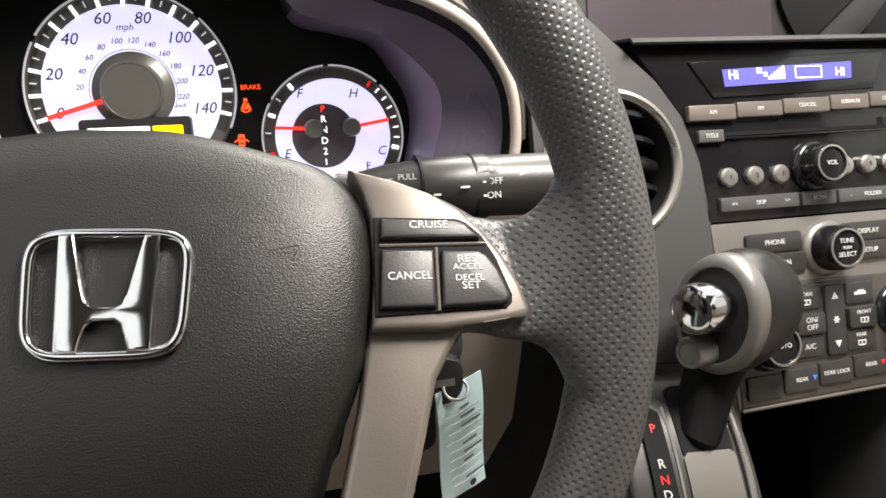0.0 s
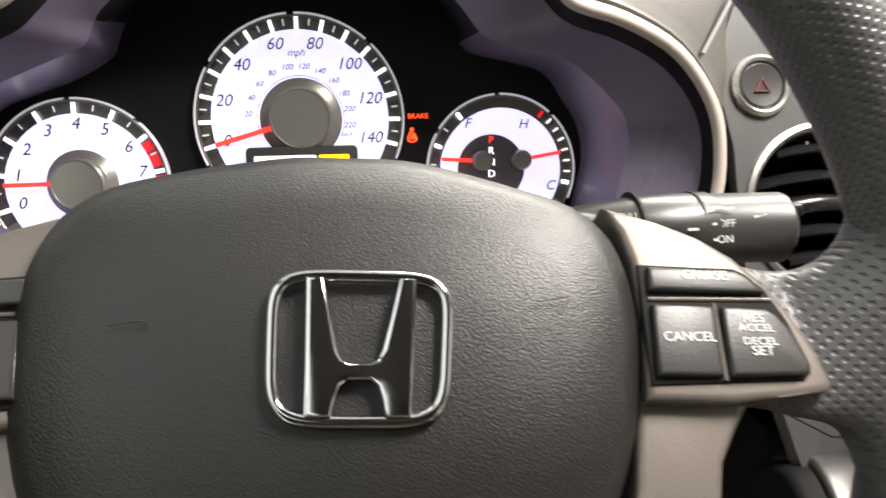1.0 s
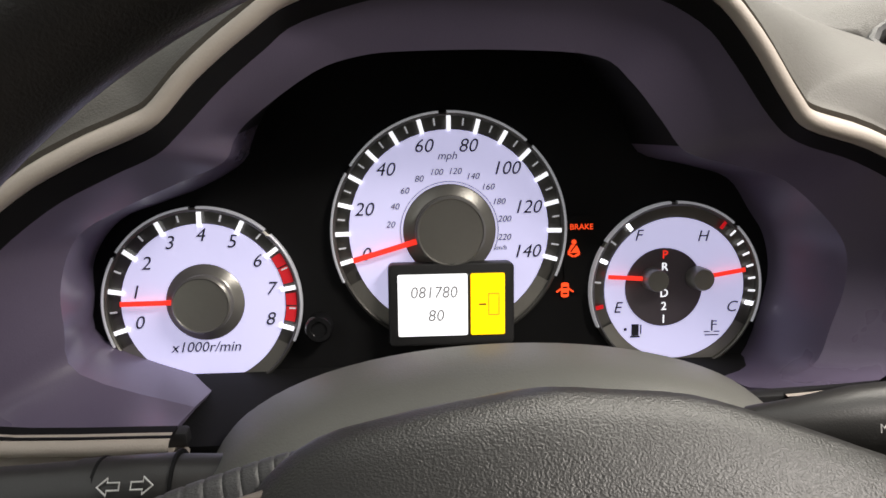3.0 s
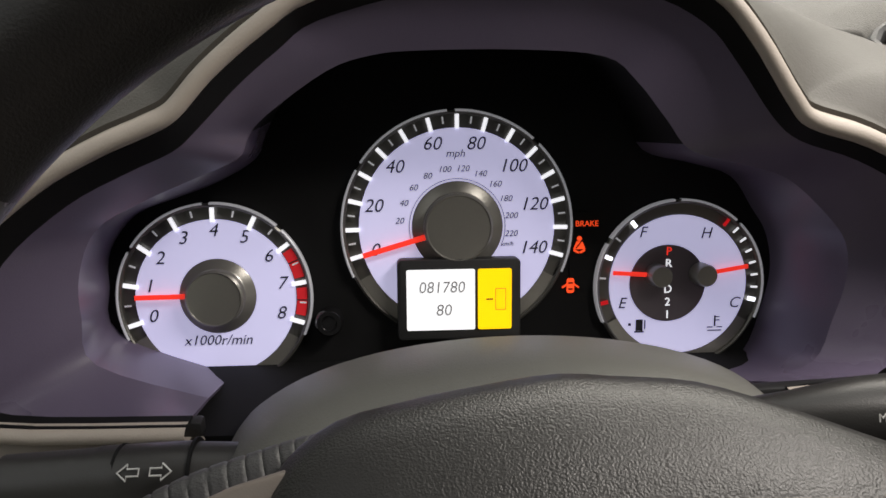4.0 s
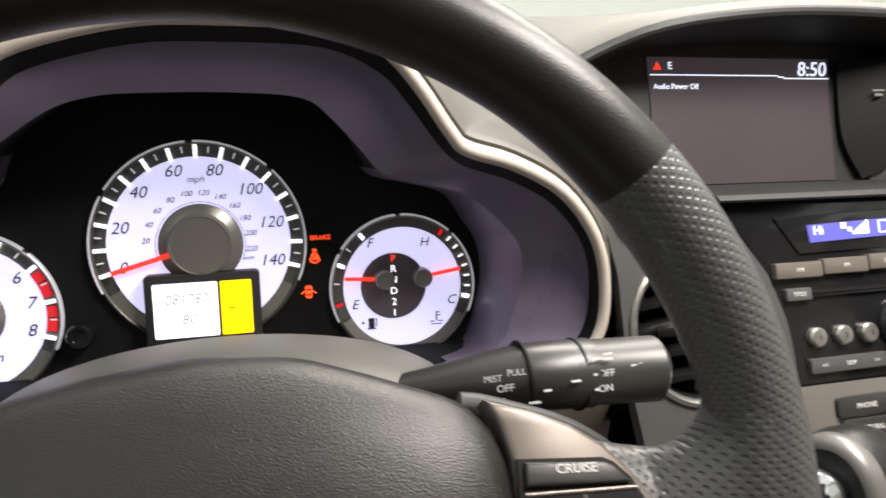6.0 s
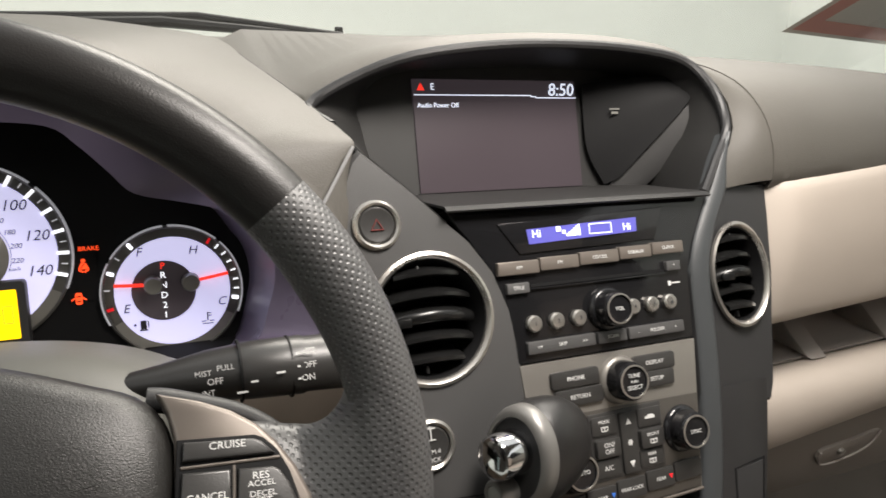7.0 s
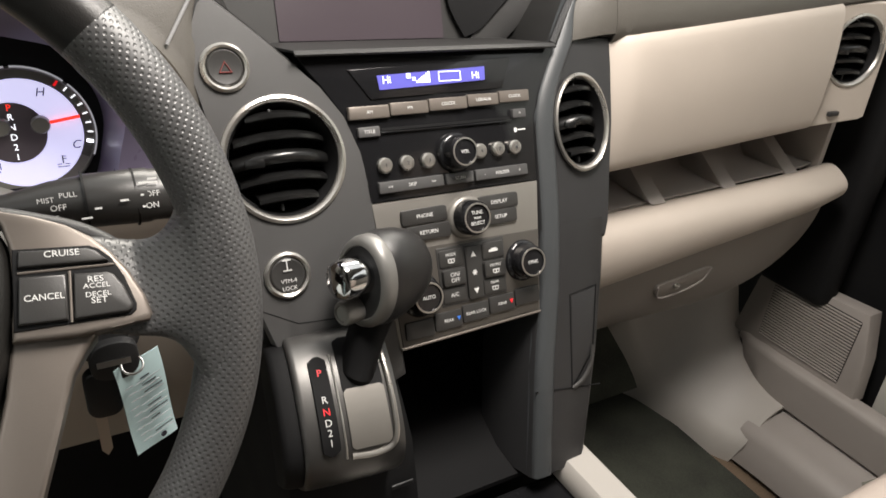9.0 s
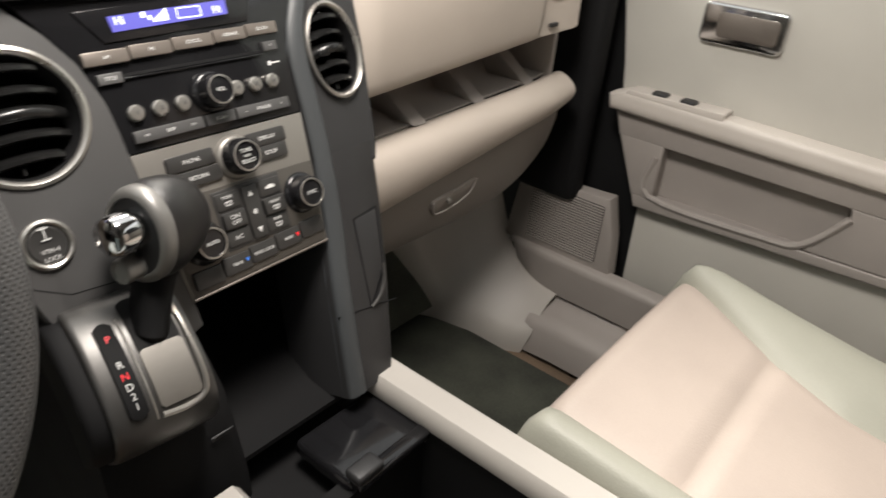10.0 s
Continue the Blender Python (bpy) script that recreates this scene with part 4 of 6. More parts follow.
part("spare_blade", plate([(-0.0035, 0.02), (0.0035, 0.02), (0.0035, -0.022), (0.0, -0.027), (-0.0035, -0.022)][::-1], 0.001, back=-0.001), "steel", key, "steel key blade", m=basis(0.147, 0.300, 0.606, 6))
part("key_ring", tube([(0.0065 * math.cos(a), 0.0065 * math.sin(a), 0) for a in np.linspace(0, 6.2832, 28, endpoint=False)], 0.0008, 8, closed=True), "steel", key, "thin wire ring", m=basis(0.170, 0.282, 0.661, 60))
tag = thing("key_tag", "pale blue paper tag with handwriting", "paper tag", (0.176, 0.27, 0.62))
TAG = Matrix.Translation((0.1760, 0.2900, 0.6220)) @ Matrix.Rotation(radians(28), 4, "Z") @ basis(0, 0, 0, 2) @ Matrix.Rotation(radians(5), 4, "Z")
rows = [[Vector((x, y, 0.0018 * math.sin(y * 60) + 0.001 * math.sin(x * 120))) for x in np.linspace(-0.0160, 0.0160, 7)] for y in np.linspace(-0.0390, 0.0390, 12)]
sheet = part("sheet", loft(rows, thick=0.0004), "tag", tag, m=TAG)
for k in range(9):
    y = 0.022 - 0.0060 * k
    bars([(-0.0105 + 0.0010 * (k % 3), y, 0.0060, 0.0005), (0.0035, y - 0.0010, 0.0190, 0.0003)], TAG, "lcdgrey", tag, lift=0.0030)
    if k % 4 != 3:
        bars([(0.0015 + 0.0020 * (k % 3), y + 0.0016, 0.0070 + 0.0035 * (k * 7 % 3), 0.0009)], TAG, "ink", tag, lift=0.0031)
part("tag_hole", lathe([(0, 0.0028), (0.0022, 0.0028), (0.0022, 0.0022)], 16, (0.004, -0.032, 0)), "ink", tag, m=TAG)

# ---- centre stack ----
def radial(outline, cx, cy, rx, ry, n=96):
    """Rings from an elliptic hole to the outline round it."""
    inner, outer = [], []
    poly = [Vector((x - cx, y - cy)) for x, y in outline]
    for i in range(n):
        a = 2 * math.pi * i / n
        d = Vector((math.cos(a), math.sin(a)))
        best = None
        for p, q in zip(poly, poly[1:] + poly[:1]):
            e = q - p
            det = d.x * (-e.y) - d.y * (-e.x)
            if abs(det) < 1e-9:
                continue
            t = (p.x * (-e.y) - p.y * (-e.x)) / det
            u = (d.x * p.y - d.y * p.x) / det
            if t > 0 and -1e-6 <= u <= 1 + 1e-6 and (best is None or t > best):
                best = t
        inner.append(Vector((cx + rx * d.x, cy + ry * d.y)))
        outer.append(Vector((cx, cy)) + d * best)
    return inner, outer


def pierced(outline, cx, cy, rx, ry, depth, drop, bm=None, dome=0.0):
    inn, out = radial(outline, cx, cy, rx, ry)
    lay = lambda pts, h: [Vector((p.x, p.y, h)) for p in pts]
    mid = [a.lerp(b, 0.5) for a, b in zip(inn, out)]
    near = [a.lerp(b, 0.96) for a, b in zip(inn, out)]
    return loft([lay(inn, -drop), lay(inn, 0.0), lay(mid, dome), lay(near, dome * 0.5), lay(out, -0.003), lay(out, -depth)], closed=True)


BEZEL = [(x, sv(z)) for x, z in ((0.261, 0.869), (0.300, 0.838), (0.321, 0.819), (0.345, 0.798), (0.363, 0.774), (0.374, 0.745), (0.379, 0.712), (0.380, 0.678), (0.386, 0.630), (0.394, 0.560), (0.33, 0.54), (0.300, 0.560), (0.280, 0.600), (0.262, 0.660), (0.253, 0.720), (0.252, 0.780), (0.242, 0.827))]
bezel = thing("stack_bezel", "dark grey curved bezel beside the radio", "trim panel", (0.31, 0.38, 0.60))
part("panel", pierced(BEZEL, 0.308, sv(0.746), 0.0455, 0.0455, 0.008, 0.03), "charcoal", bezel, "dark grey plastic panel", m=STACK, smooth=40)


def air_vent(cx, cy, r, m, label, squash=1.0):
    vent = thing("air_vent", label, "air vent", tuple((m @ Vector((cx, cy, -0.02)))), group="dashboard vents")
    mm = m @ Matrix.Translation((cx, cy, 0)) @ Matrix.Diagonal((squash, 1, 1, 1))
    part("ring", lathe([(r - 0.007, -0.030), (r - 0.0065, -0.002), (r - 0.005, 0.0015), (r - 0.003, 0.003), (r - 0.0005, 0.002), (r, -0.001)], 64), "silver", vent, "satin silver ring", m=mm)
    part("throat", lathe([(r - 0.0066, -0.001), (r - 0.010, -0.012), (r - 0.012, -0.030), (r - 0.015, -0.042), (0, -0.043)], 48), "deep", vent, "black throat", m=mm)
    for k in range(5):
        y = (k - 2.0) * (r * 0.315) - 0.001
        w = math.sqrt(max((r - 0.009) ** 2 - y * y, 0.0001)) * 0.93
        nose = [Vector((x * w, y + 0.006 * (0.6 - (x * w / (r - 0.009)) ** 2), 0.004 - 0.016 * (x * w / (r - 0.009)) ** 2)) for x in np.linspace(-1, 1, 13)]
        fat = 0.0046 if k == 2 else 0.0030
        rows = [[p + Vector((0, fat + 0.0050, -0.024)) for p in nose], [p + Vector((0, fat, -0.003)) for p in nose], [p + Vector((0, fat * 0.5, -0.0004)) for p in nose], [p + Vector((0, -fat * 0.5, -0.0004)) for p in nose], [p + Vector((0, -fat, -0.003)) for p in nose], [p + Vector((0, -fat + 0.0050, -0.024)) for p in nose]]
        part("louvre", loft(rows), "louvre", vent, "curved black louvre", m=mm, smooth=50)
    part("thumb_grip", box(r * 0.30, 0.007, 0.004, (-r * 0.48, -0.001, 0.0015), 0.0012, rot=Matrix.Rotation(radians(-20), 4, "Y")), "louvre", vent, "ribbed thumb grip", m=mm)
    for y in (-0.62, 0.62):
        part("tab", box(0.0025, 0.006, 0.006, (-0.12 * r, y * 1.18 * r, -0.006), 0.001), "black", vent, "small lever", m=mm)
    return vent


part("edge_strip", tube([Vector((0.2315, 0.0369, 0.0105)), Vector((0.2571, 0.0775, 0.0105))], 0.0013, 8), "apillar", bezel, "thin silver edge", m=STACK)
part("lower_seam", tube([Vector((0.266, sv(0.640), 0.0)), Vector((0.300, sv(0.622), 0.0)), Vector((0.386, sv(0.615), 0.0))], 0.0004, 6), "deep", bezel, m=STACK)
air_vent(0.308, sv(0.746), 0.0515, STACK, "round black air vent with a silver ring")


def ring_button(name, cx, cy, r, label, mat):
    b = thing(name, label, "button", tuple(STACK @ Vector((cx, cy, 0))))
    part("ring", lathe([(r - 0.0042, 0.0005), (r - 0.0038, 0.0030), (r - 0.0020, 0.0042), (r, 0.0025), (r + 0.0004, -0.001)], 48, (cx, cy, 0)), "silver", b, "satin silver ring", m=STACK)
    cap = part("cap", lathe([(r - 0.0043, -0.001), (r - 0.0046, 0.0018), (r - 0.006, 0.0028), (r * 0.4, 0.0020), (0, 0.0018)], 40, (cx, cy, 0)), mat, b, "dark push cap", m=STACK)
    return b, cap


hz, cap = ring_button("hazard_button", 0.2715, sv(0.814), 0.0185, "round hazard button with a red triangle", "button")
tri = [(0.2715 + 0.0052 * math.cos(radians(a)), sv(0.813) + 0.0052 * math.sin(radians(a))) for a in (90, 210, 330)]
part("triangle", tube([Vector((x, y, 0.0026)) for x, y in tri], 0.0009, 6, closed=True), "dullred", cap, "red triangle outline", m=STACK)
part("triangle_fill", plate(tri, 0.0024, back=0.0015), "button", cap, m=STACK)
vt, cap = ring_button("drive_lock_button", 0.2965, sv(0.6605), 0.0190, "round drive lock button with white print", "button")
words("VTM-4", 0.0047, (0.2965, sv(0.656)), STACK, "white", vt, 0.0030)
words("LOCK", 0.0047, (0.2965, sv(0.6505)), STACK, "white", vt, 0.0030)
bars([(0.2965, sv(0.668), 0.0009, 0.008), (0.2965, sv(0.672), 0.007, 0.0009), (0.2965, sv(0.6642), 0.007, 0.0009)], STACK, "white", vt, "axle_symbol", 0.0030)

# display and its hooded recess
disp = thing("display_screen", "dark lit display screen set in a hooded recess", "display", (0.435, 0.55, 0.80))
part("glass", plate(rounded(0.345, 0.156, 0.035, cx=0.4525, cy=-0.060)[::-1], 0.0, back=-0.012), "recess", disp, "black display surround", m=SCREEN)
pane = part("panel", plate(rounded(0.174, 0.105, 0.001, cx=0.433, cy=-0.0525)[::-1], 0.0018, back=0.0), "screen", disp, "lit dark mauve panel", m=SCREEN)
words("8:50", 0.0175, (0.503, -0.0095), SCREEN, "lcdtext", pane, 0.0024, 0.15)
words("E", 0.0085, (0.3655, -0.0075), SCREEN, "lcdtext", pane, 0.0024)
words("Audio Power Off", 0.0064, (0.3495, -0.0245), SCREEN, "lcdtext", pane, 0.0024, align="LEFT", wide=0.92)
part("compass_arrow", plate([(0.3505, -0.0105), (0.3575, -0.0105), (0.354, -0.0040)], 0.0024, back=0.0018), "red", pane, m=SCREEN)
bars([(0.408, -0.0148, 0.122, 0.0008), (0.497, -0.0170, 0.046, 0.0008), (0.4715, -0.0159, 0.006, 0.0009)], SCREEN, "lcdtext", pane, "rule_line", 0.0023)
pod = [[Vector(p) for p in ((0.529, 0.5530, 0.906), (0.5265, 0.5430, 0.880), (0.5275, 0.5290, 0.842), (0.544, 0.5180, 0.811))],
       [Vector(p) for p in ((0.575, 0.5350, 0.914), (0.575, 0.5240, 0.895), (0.575, 0.5170, 0.866), (0.552, 0.5155, 0.815))],
       [Vector(p) for p in ((0.612, 0.5220, 0.918), (0.616, 0.5080, 0.906), (0.618, 0.4970, 0.895), (0.560, 0.5130, 0.820))]]
part("button_pod", loft([spline(c, 5) for c in pod], thick=-0.004), "deep", disp, "black panel with a small print mark", m=Matrix.Identity(4), smooth=70)
part("gusset", loft([[Vector((0.546, 0.5170, 0.806)), Vector((0.568, 0.5110, 0.832)), Vector((0.596, 0.5025, 0.868)), Vector((0.620, 0.4950, 0.896))], [Vector((0.566, 0.5110, 0.805)), Vector((0.584, 0.5040, 0.828)), Vector((0.606, 0.4965, 0.857)), Vector((0.625, 0.4880, 0.884))], [Vector((0.588, 0.5130, 0.803)), Vector((0.598, 0.5050, 0.820)), Vector((0.612, 0.4960, 0.846)), Vector((0.628, 0.4850, 0.872))]], thick=-0.004), "charcoal", disp, "dark grey slanting gusset", m=Matrix.Identity(4), smooth=70)
bars([(0.551, -0.0325, 0.012, 0.0016), (0.551, -0.0362, 0.008, 0.0024)], SCREEN, "hubcap", disp, "lock_mark", 0.0225)
# recess walls
ARCH_F = [(0.329, 0.4205, 0.8125), (0.314, 0.4265, 0.8255), (0.300, 0.4325, 0.838), (0.281, 0.4395, 0.8535), (0.262, 0.447, 0.869), (0.2525, 0.475, 0.8790), (0.2420, 0.508, 0.890), (0.279, 0.514, 0.912), (0.330, 0.505, 0.932), (0.404, 0.50, 0.943), (0.475, 0.50, 0.946), (0.545, 0.50, 0.944), (0.602, 0.495, 0.935), (0.623, 0.472, 0.911), (0.623, 0.447, 0.878), (0.604, 0.434, 0.849), (0.587, 0.424, 0.823)]
ARCH_B = [(0.340, 0.538, 0.803), (0.330, 0.540, 0.806), (0.320, 0.542, 0.814), (0.311, 0.544, 0.827), (0.305, 0.547, 0.843), (0.302, 0.550, 0.862), (0.302, 0.554, 0.880), (0.306, 0.558, 0.897), (0.330, 0.562, 0.912), (0.404, 0.564, 0.918), (0.475, 0.565, 0.920), (0.545, 0.564, 0.918), (0.590, 0.560, 0.908), (0.603, 0.556, 0.89), (0.606, 0.550, 0.86), (0.604, 0.545, 0.83), (0.600, 0.53, 0.80)]
F_, B_ = spline([Vector(p) for p in ARCH_F], 4), spline([Vector(p) for p in ARCH_B], 4)
visor = thing("display_hood", "black hood over the display", "display hood", (0.44, 0.52, 0.82))
part("recess", loft([F_, [a.lerp(b, 0.5) for a, b in zip(F_, B_)], B_], thick=-0.003), "recess", visor, "black recess walls", smooth=80)
part("lip", tube(F_[20:], 0.0046, 10), "black", visor, "rounded black lip", m=Matrix.Identity(4))
over = [F_, [p + Vector((0, 0.012, 0.006)) for p in F_], [Vector((p.x + 0.05 * (p.x - 0.44), p.y + 0.06, max(p.z + 0.004, 0.90 + 0.3 * (p.z - 0.90)))) for p in F_], [Vector((p.x + 0.12 * (p.x - 0.44), 0.72, 0.941)) for p in F_]]
over.append([Vector((p.x + 0.14 * (p.x - 0.44), 0.82, 0.928)) for p in F_])
SEAM = [(0.2405, 0.508, 0.888), (0.2375, 0.520, 0.8905), (0.2245, 0.570, 0.9010), (0.1940, 0.720, 0.9290), (0.150, 0.820, 0.928)]
part("hood_pad", loft([[Vector(q)] + r[24:55] for q, r in zip(SEAM, over)], thick=-0.003), "pad", visor, "grained charcoal vinyl", smooth=80)
join_l = [(0.596, 0.4240, 0.823), (0.612, 0.4340, 0.849), (0.630, 0.4465, 0.876), (0.630, 0.4700, 0.908), (0.606, 0.4980, 0.934), (0.602, 0.560, 0.938), (0.600, 0.640, 0.940), (0.600, 0.72, 0.940)]
jr = [p for p in pad_profile(0.660)[::-1][5:] if p.y < 0.74]
jl = spline([Vector(p) for p in join_l], 6)
jl = [jl[round(i * (len(jl) - 1) / (len(jr) - 1))] for i in range(len(jr))]
def joined(a, b, k):
    """A curve from a to b that arrives along the car's width, flush with the pad beside it."""
    d = b - a
    h = (2 * k ** 3 - 3 * k ** 2 + 1, k ** 3 - 2 * k ** 2 + k, 3 * k ** 2 - 2 * k ** 3, k ** 3 - k ** 2)
    return h[0] * a + h[1] * d + h[2] * b + h[3] * Vector((d.length, 0, 0))


flow = [[joined(a, b, k) for a, b in zip(jl, jr)] for k in np.linspace(0, 1, 10)]
for x, up in ((0.675, 0.0005), (0.695, 0.0004), (0.72, 0.0002), (0.75, -0.0008)):
    flow.append([p + Vector((0, -up, up)) for p in pad_profile(x)[::-1][5:5 + len(jr)]])
part("side_join", loft(flow, thick=-0.003), "pad", visor, "grained charcoal vinyl", smooth=70)
part("ledge", loft([[Vector((x, 0.413, 0.8215)), Vector((x, 0.417, 0.8235)), Vector((x, 0.47, 0.815)), Vector((x, 0.55, 0.803))] for x in np.linspace(0.325, 0.583, 8)], thick=-0.002), "recess", visor, "black ledge under the display")

# radio
radio = thing("car_radio", "glossy black car radio with buttons and a blue display", "radio", (0.46, 0.40, 0.705))
R_OUT = [(x, sv(z)) for x, z in ((0.327, 0.8205), (0.588, 0.8225), (0.572, 0.79), (0.556, 0.760), (0.553, 0.7045), (0.376, 0.7045), (0.373, 0.745), (0.362, 0.775), (0.345, 0.799))]
part("fascia", plate(R_OUT[::-1], 0.0, 0.001, back=-0.05), "gloss", radio, "glossy black fascia", m=STACK)
part("display_frame", plate([(0.370, sv(0.8085)), (0.534, sv(0.8130)), (0.522, sv(0.7875)), (0.388, sv(0.7850))], 0.0015, 0.0006, back=-0.001), "gloss", radio, "dark display frame", m=STACK)
lcd = part("lcd", plate([(0.3955, sv(0.8030)), (0.5038, sv(0.8062)), (0.5030, sv(0.7950)), (0.3968, sv(0.7918))], 0.0022, back=0.001), "lcdblue", radio, "lit violet-blue display", m=STACK)
for text, x in (("Hi", 0.4040), ("Hi", 0.4930)):
    words(text, 0.0090, (x, sv(0.7990)), STACK, "lcdtext", lcd, 0.0026)
bars([(0.433 + 0.0024 * k, sv(0.7965) + 0.00075 * k, 0.0016, 0.002 + 0.0015 * k) for k in range(6)] + [(0.466, sv(0.8035), 0.022, 0.0007), (0.466, sv(0.7960), 0.022, 0.0007), (0.455, sv(0.7997), 0.0007, 0.0080), (0.477, sv(0.7997), 0.0007, 0.0080), (0.425, sv(0.8015), 0.004, 0.004), (0.430, sv(0.799), 0.003, 0.003)], STACK, "lcdtext", lcd, "lcd_mark", 0.0026)
row = ("AM", "FM", "CD/CDL", "USB/AUX", "CLOCK")
for i, text in enumerate(row):
    x0, x1 = (0.3649, 0.4031, 0.4410, 0.4809, 0.5152, 0.5501)[i:i + 2]
    x, z = (x0 + x1) / 2, 0.7752 + 0.0011 * i
    b = part("preset_button", plate(rounded(x1 - x0 - 0.0010, 0.0108, 0.0012, cx=x, cy=sv(z))[::-1], 0.0045, 0.001, back=-0.002), "bronze", radio, "satin taupe button", m=STACK)
    words(text, 0.0040, (x, sv(z)), STACK, "white", b, 0.0048)
part("disc_slot", box(0.133, 0.0024, 0.004, (0.4605, sv(0.7612), 0.0)), "deep", radio, "disc slot", m=STACK)
part("slot_lip", box(0.137, 0.0014, 0.003, (0.4605, sv(0.7588), 0.001), 0.0004), "gloss", radio, m=STACK)
for x, z, w, h, text in ((0.3820, 0.7603, 0.020, 0.0085, "TITLE"), (0.5370, 0.7645, 0.015, 0.0085, "^")):
    b = part("side_button", plate(rounded(w, h, 0.001, cx=x, cy=sv(z))[::-1], 0.004, 0.0008, back=-0.001), "charcoal", radio, "grey button", m=STACK)
    words(text, 0.0042, (x, sv(z)), STACK, "white", b, 0.0043)
bars([(0.533, sv(0.7505), 0.003, 0.004), (0.540, sv(0.7505), 0.009, 0.0012)], STACK, "white", radio)
for i, x in enumerate((0.3930, 0.4140, 0.4350, 0.4900, 0.5100, 0.5290)):
    b = part("round_button", lathe([(0.0068, -0.001), (0.0068, 0.004), (0.0055, 0.0055), (0, 0.006)], 24, (x, sv(0.7330 + 0.0028 * (i > 2)), 0)), "silver", radio, "round silver button", m=STACK)
    words(str(i + 1), 0.0046, (x, sv(0.7330 + 0.0028 * (i > 2))), STACK, "ink", b, 0.0062)


def knob(name, x, z, r, h, parent, label, lines, capmat="gloss", skirt="gloss"):
    """A smooth drum on a wider skirt, with a bright ring round its printed face."""
    y = sv(z)
    k = part(name, lathe([(r * 1.02, 0.002), (r * 1.00, 0.005), (r * 0.97, h - 0.005), (r * 0.93, h - 0.0018), (r * 0.86, h), (r * 0.72, h), (r * 0.69, h - 0.0012), (0, h - 0.0008)], 56, (x, y, 0)), capmat, parent, label, m=STACK)
    part("skirt", lathe([(r * 1.24, 0.0), (r * 1.23, 0.0024), (r * 1.16, 0.0046), (r * 1.04, 0.0062), (r * 0.98, 0.0064)], 56, (x, y, 0)), skirt, k, m=STACK)
    part("chrome_ring", lathe([(r * 0.735, h - 0.0004), (r * 0.75, h + 0.0006), (r * 0.83, h + 0.0005), (r * 0.85, h - 0.001)], 56, (x, y, 0)), "silver", k, "bright silver ring", m=STACK)
    for i, text in enumerate(lines):
        words(text, 0.0046 if text != "PUSH" else 0.0030, (x, y + 0.0048 * ((len(lines) - 1) / 2 - i)), STACK, "white", k, h - 0.0002)
    return k


knob("volume_knob", 0.4640, 0.7370, 0.0150, 0.020, radio, "black volume knob", ("VOL",), "gloss", "gloss")
for x0, x1, lab in ((0.3848, 0.4485, ("<<", "SKIP", ">>")), (0.4510, 0.4800, ("SCAN",)), (0.4822, 0.5410, ("-", "FOLDER", "+"))):
    b = part("lower_button", plate(rounded(x1 - x0, 0.0100, 0.0012, cx=(x0 + x1) / 2, cy=sv(0.7155))[::-1], 0.004, 0.0009, back=-0.001), "charcoal", radio, "dark grey button", m=STACK)
    for k, text in enumerate(lab):
        words(text, 0.0042, (x0 + (x1 - x0) * (k + 0.5) / len(lab), sv(0.7155)), STACK, "white", b, 0.0043)

# climate panel
clim = thing("climate_panel", "bronze climate control panel with black keys", "control panel", (0.46, 0.36, 0.595))
part("fascia", plate([(x, sv(z)) for x, z in ((0.377, 0.7035), (0.553, 0.7035), (0.5425, 0.5835), (0.3875, 0.5805))][::-1], 0.001, 0.001, back=-0.04), "champagne", clim, "satin bronze fascia", m=STACK)
part("lower_fascia", plate([(0.3855, sv(0.6630)), (0.5480, sv(0.6600)), (0.5410, sv(0.5860)), (0.3900, sv(0.5830))][::-1], 0.0022, 0.001, back=0.0), "fascia", clim, "dark bronze lower fascia", m=STACK)
knob("tune_knob", 0.4685, 0.6815, 0.0165, 0.022, clim, "black tuning knob with a chrome ring", ("TUNE", "PUSH", "SELECT"), "gloss", "champagne")
for x, z, w, text in ((0.4250, 0.6886, 0.0460, "PHONE"), (0.4275, 0.6747, 0.0460, "RETURN"), (0.5045, 0.6905, 0.0440, "DISPLAY"), (0.5050, 0.6775, 0.0380, "SETUP")):
    b = part("wide_key", plate(rounded(w, 0.0140, 0.003, cx=x, cy=sv(z))[::-1], 0.0040, 0.001, back=0.0), "switch", clim, "black key", m=STACK)
    words(text, 0.0050, (x, sv(z)), STACK, "white", b, 0.0043)
knob("temperature_knob", 0.5265, 0.6345, 0.0165, 0.020, clim, "black temperature knob with a chrome ring", ("SYNC",))
knob("fan_knob", 0.4125, 0.6235, 0.0165, 0.020, clim, "black automatic climate knob with a chrome ring", ("AUTO",))
part("key_panel", plate([(0.4325, sv(0.6590)), (0.5060, sv(0.6600)), (0.5050, sv(0.6090)), (0.4335, sv(0.6080))], 0.0030, 0.0006, back=0.0), "button", clim, "dark key panel", m=STACK)
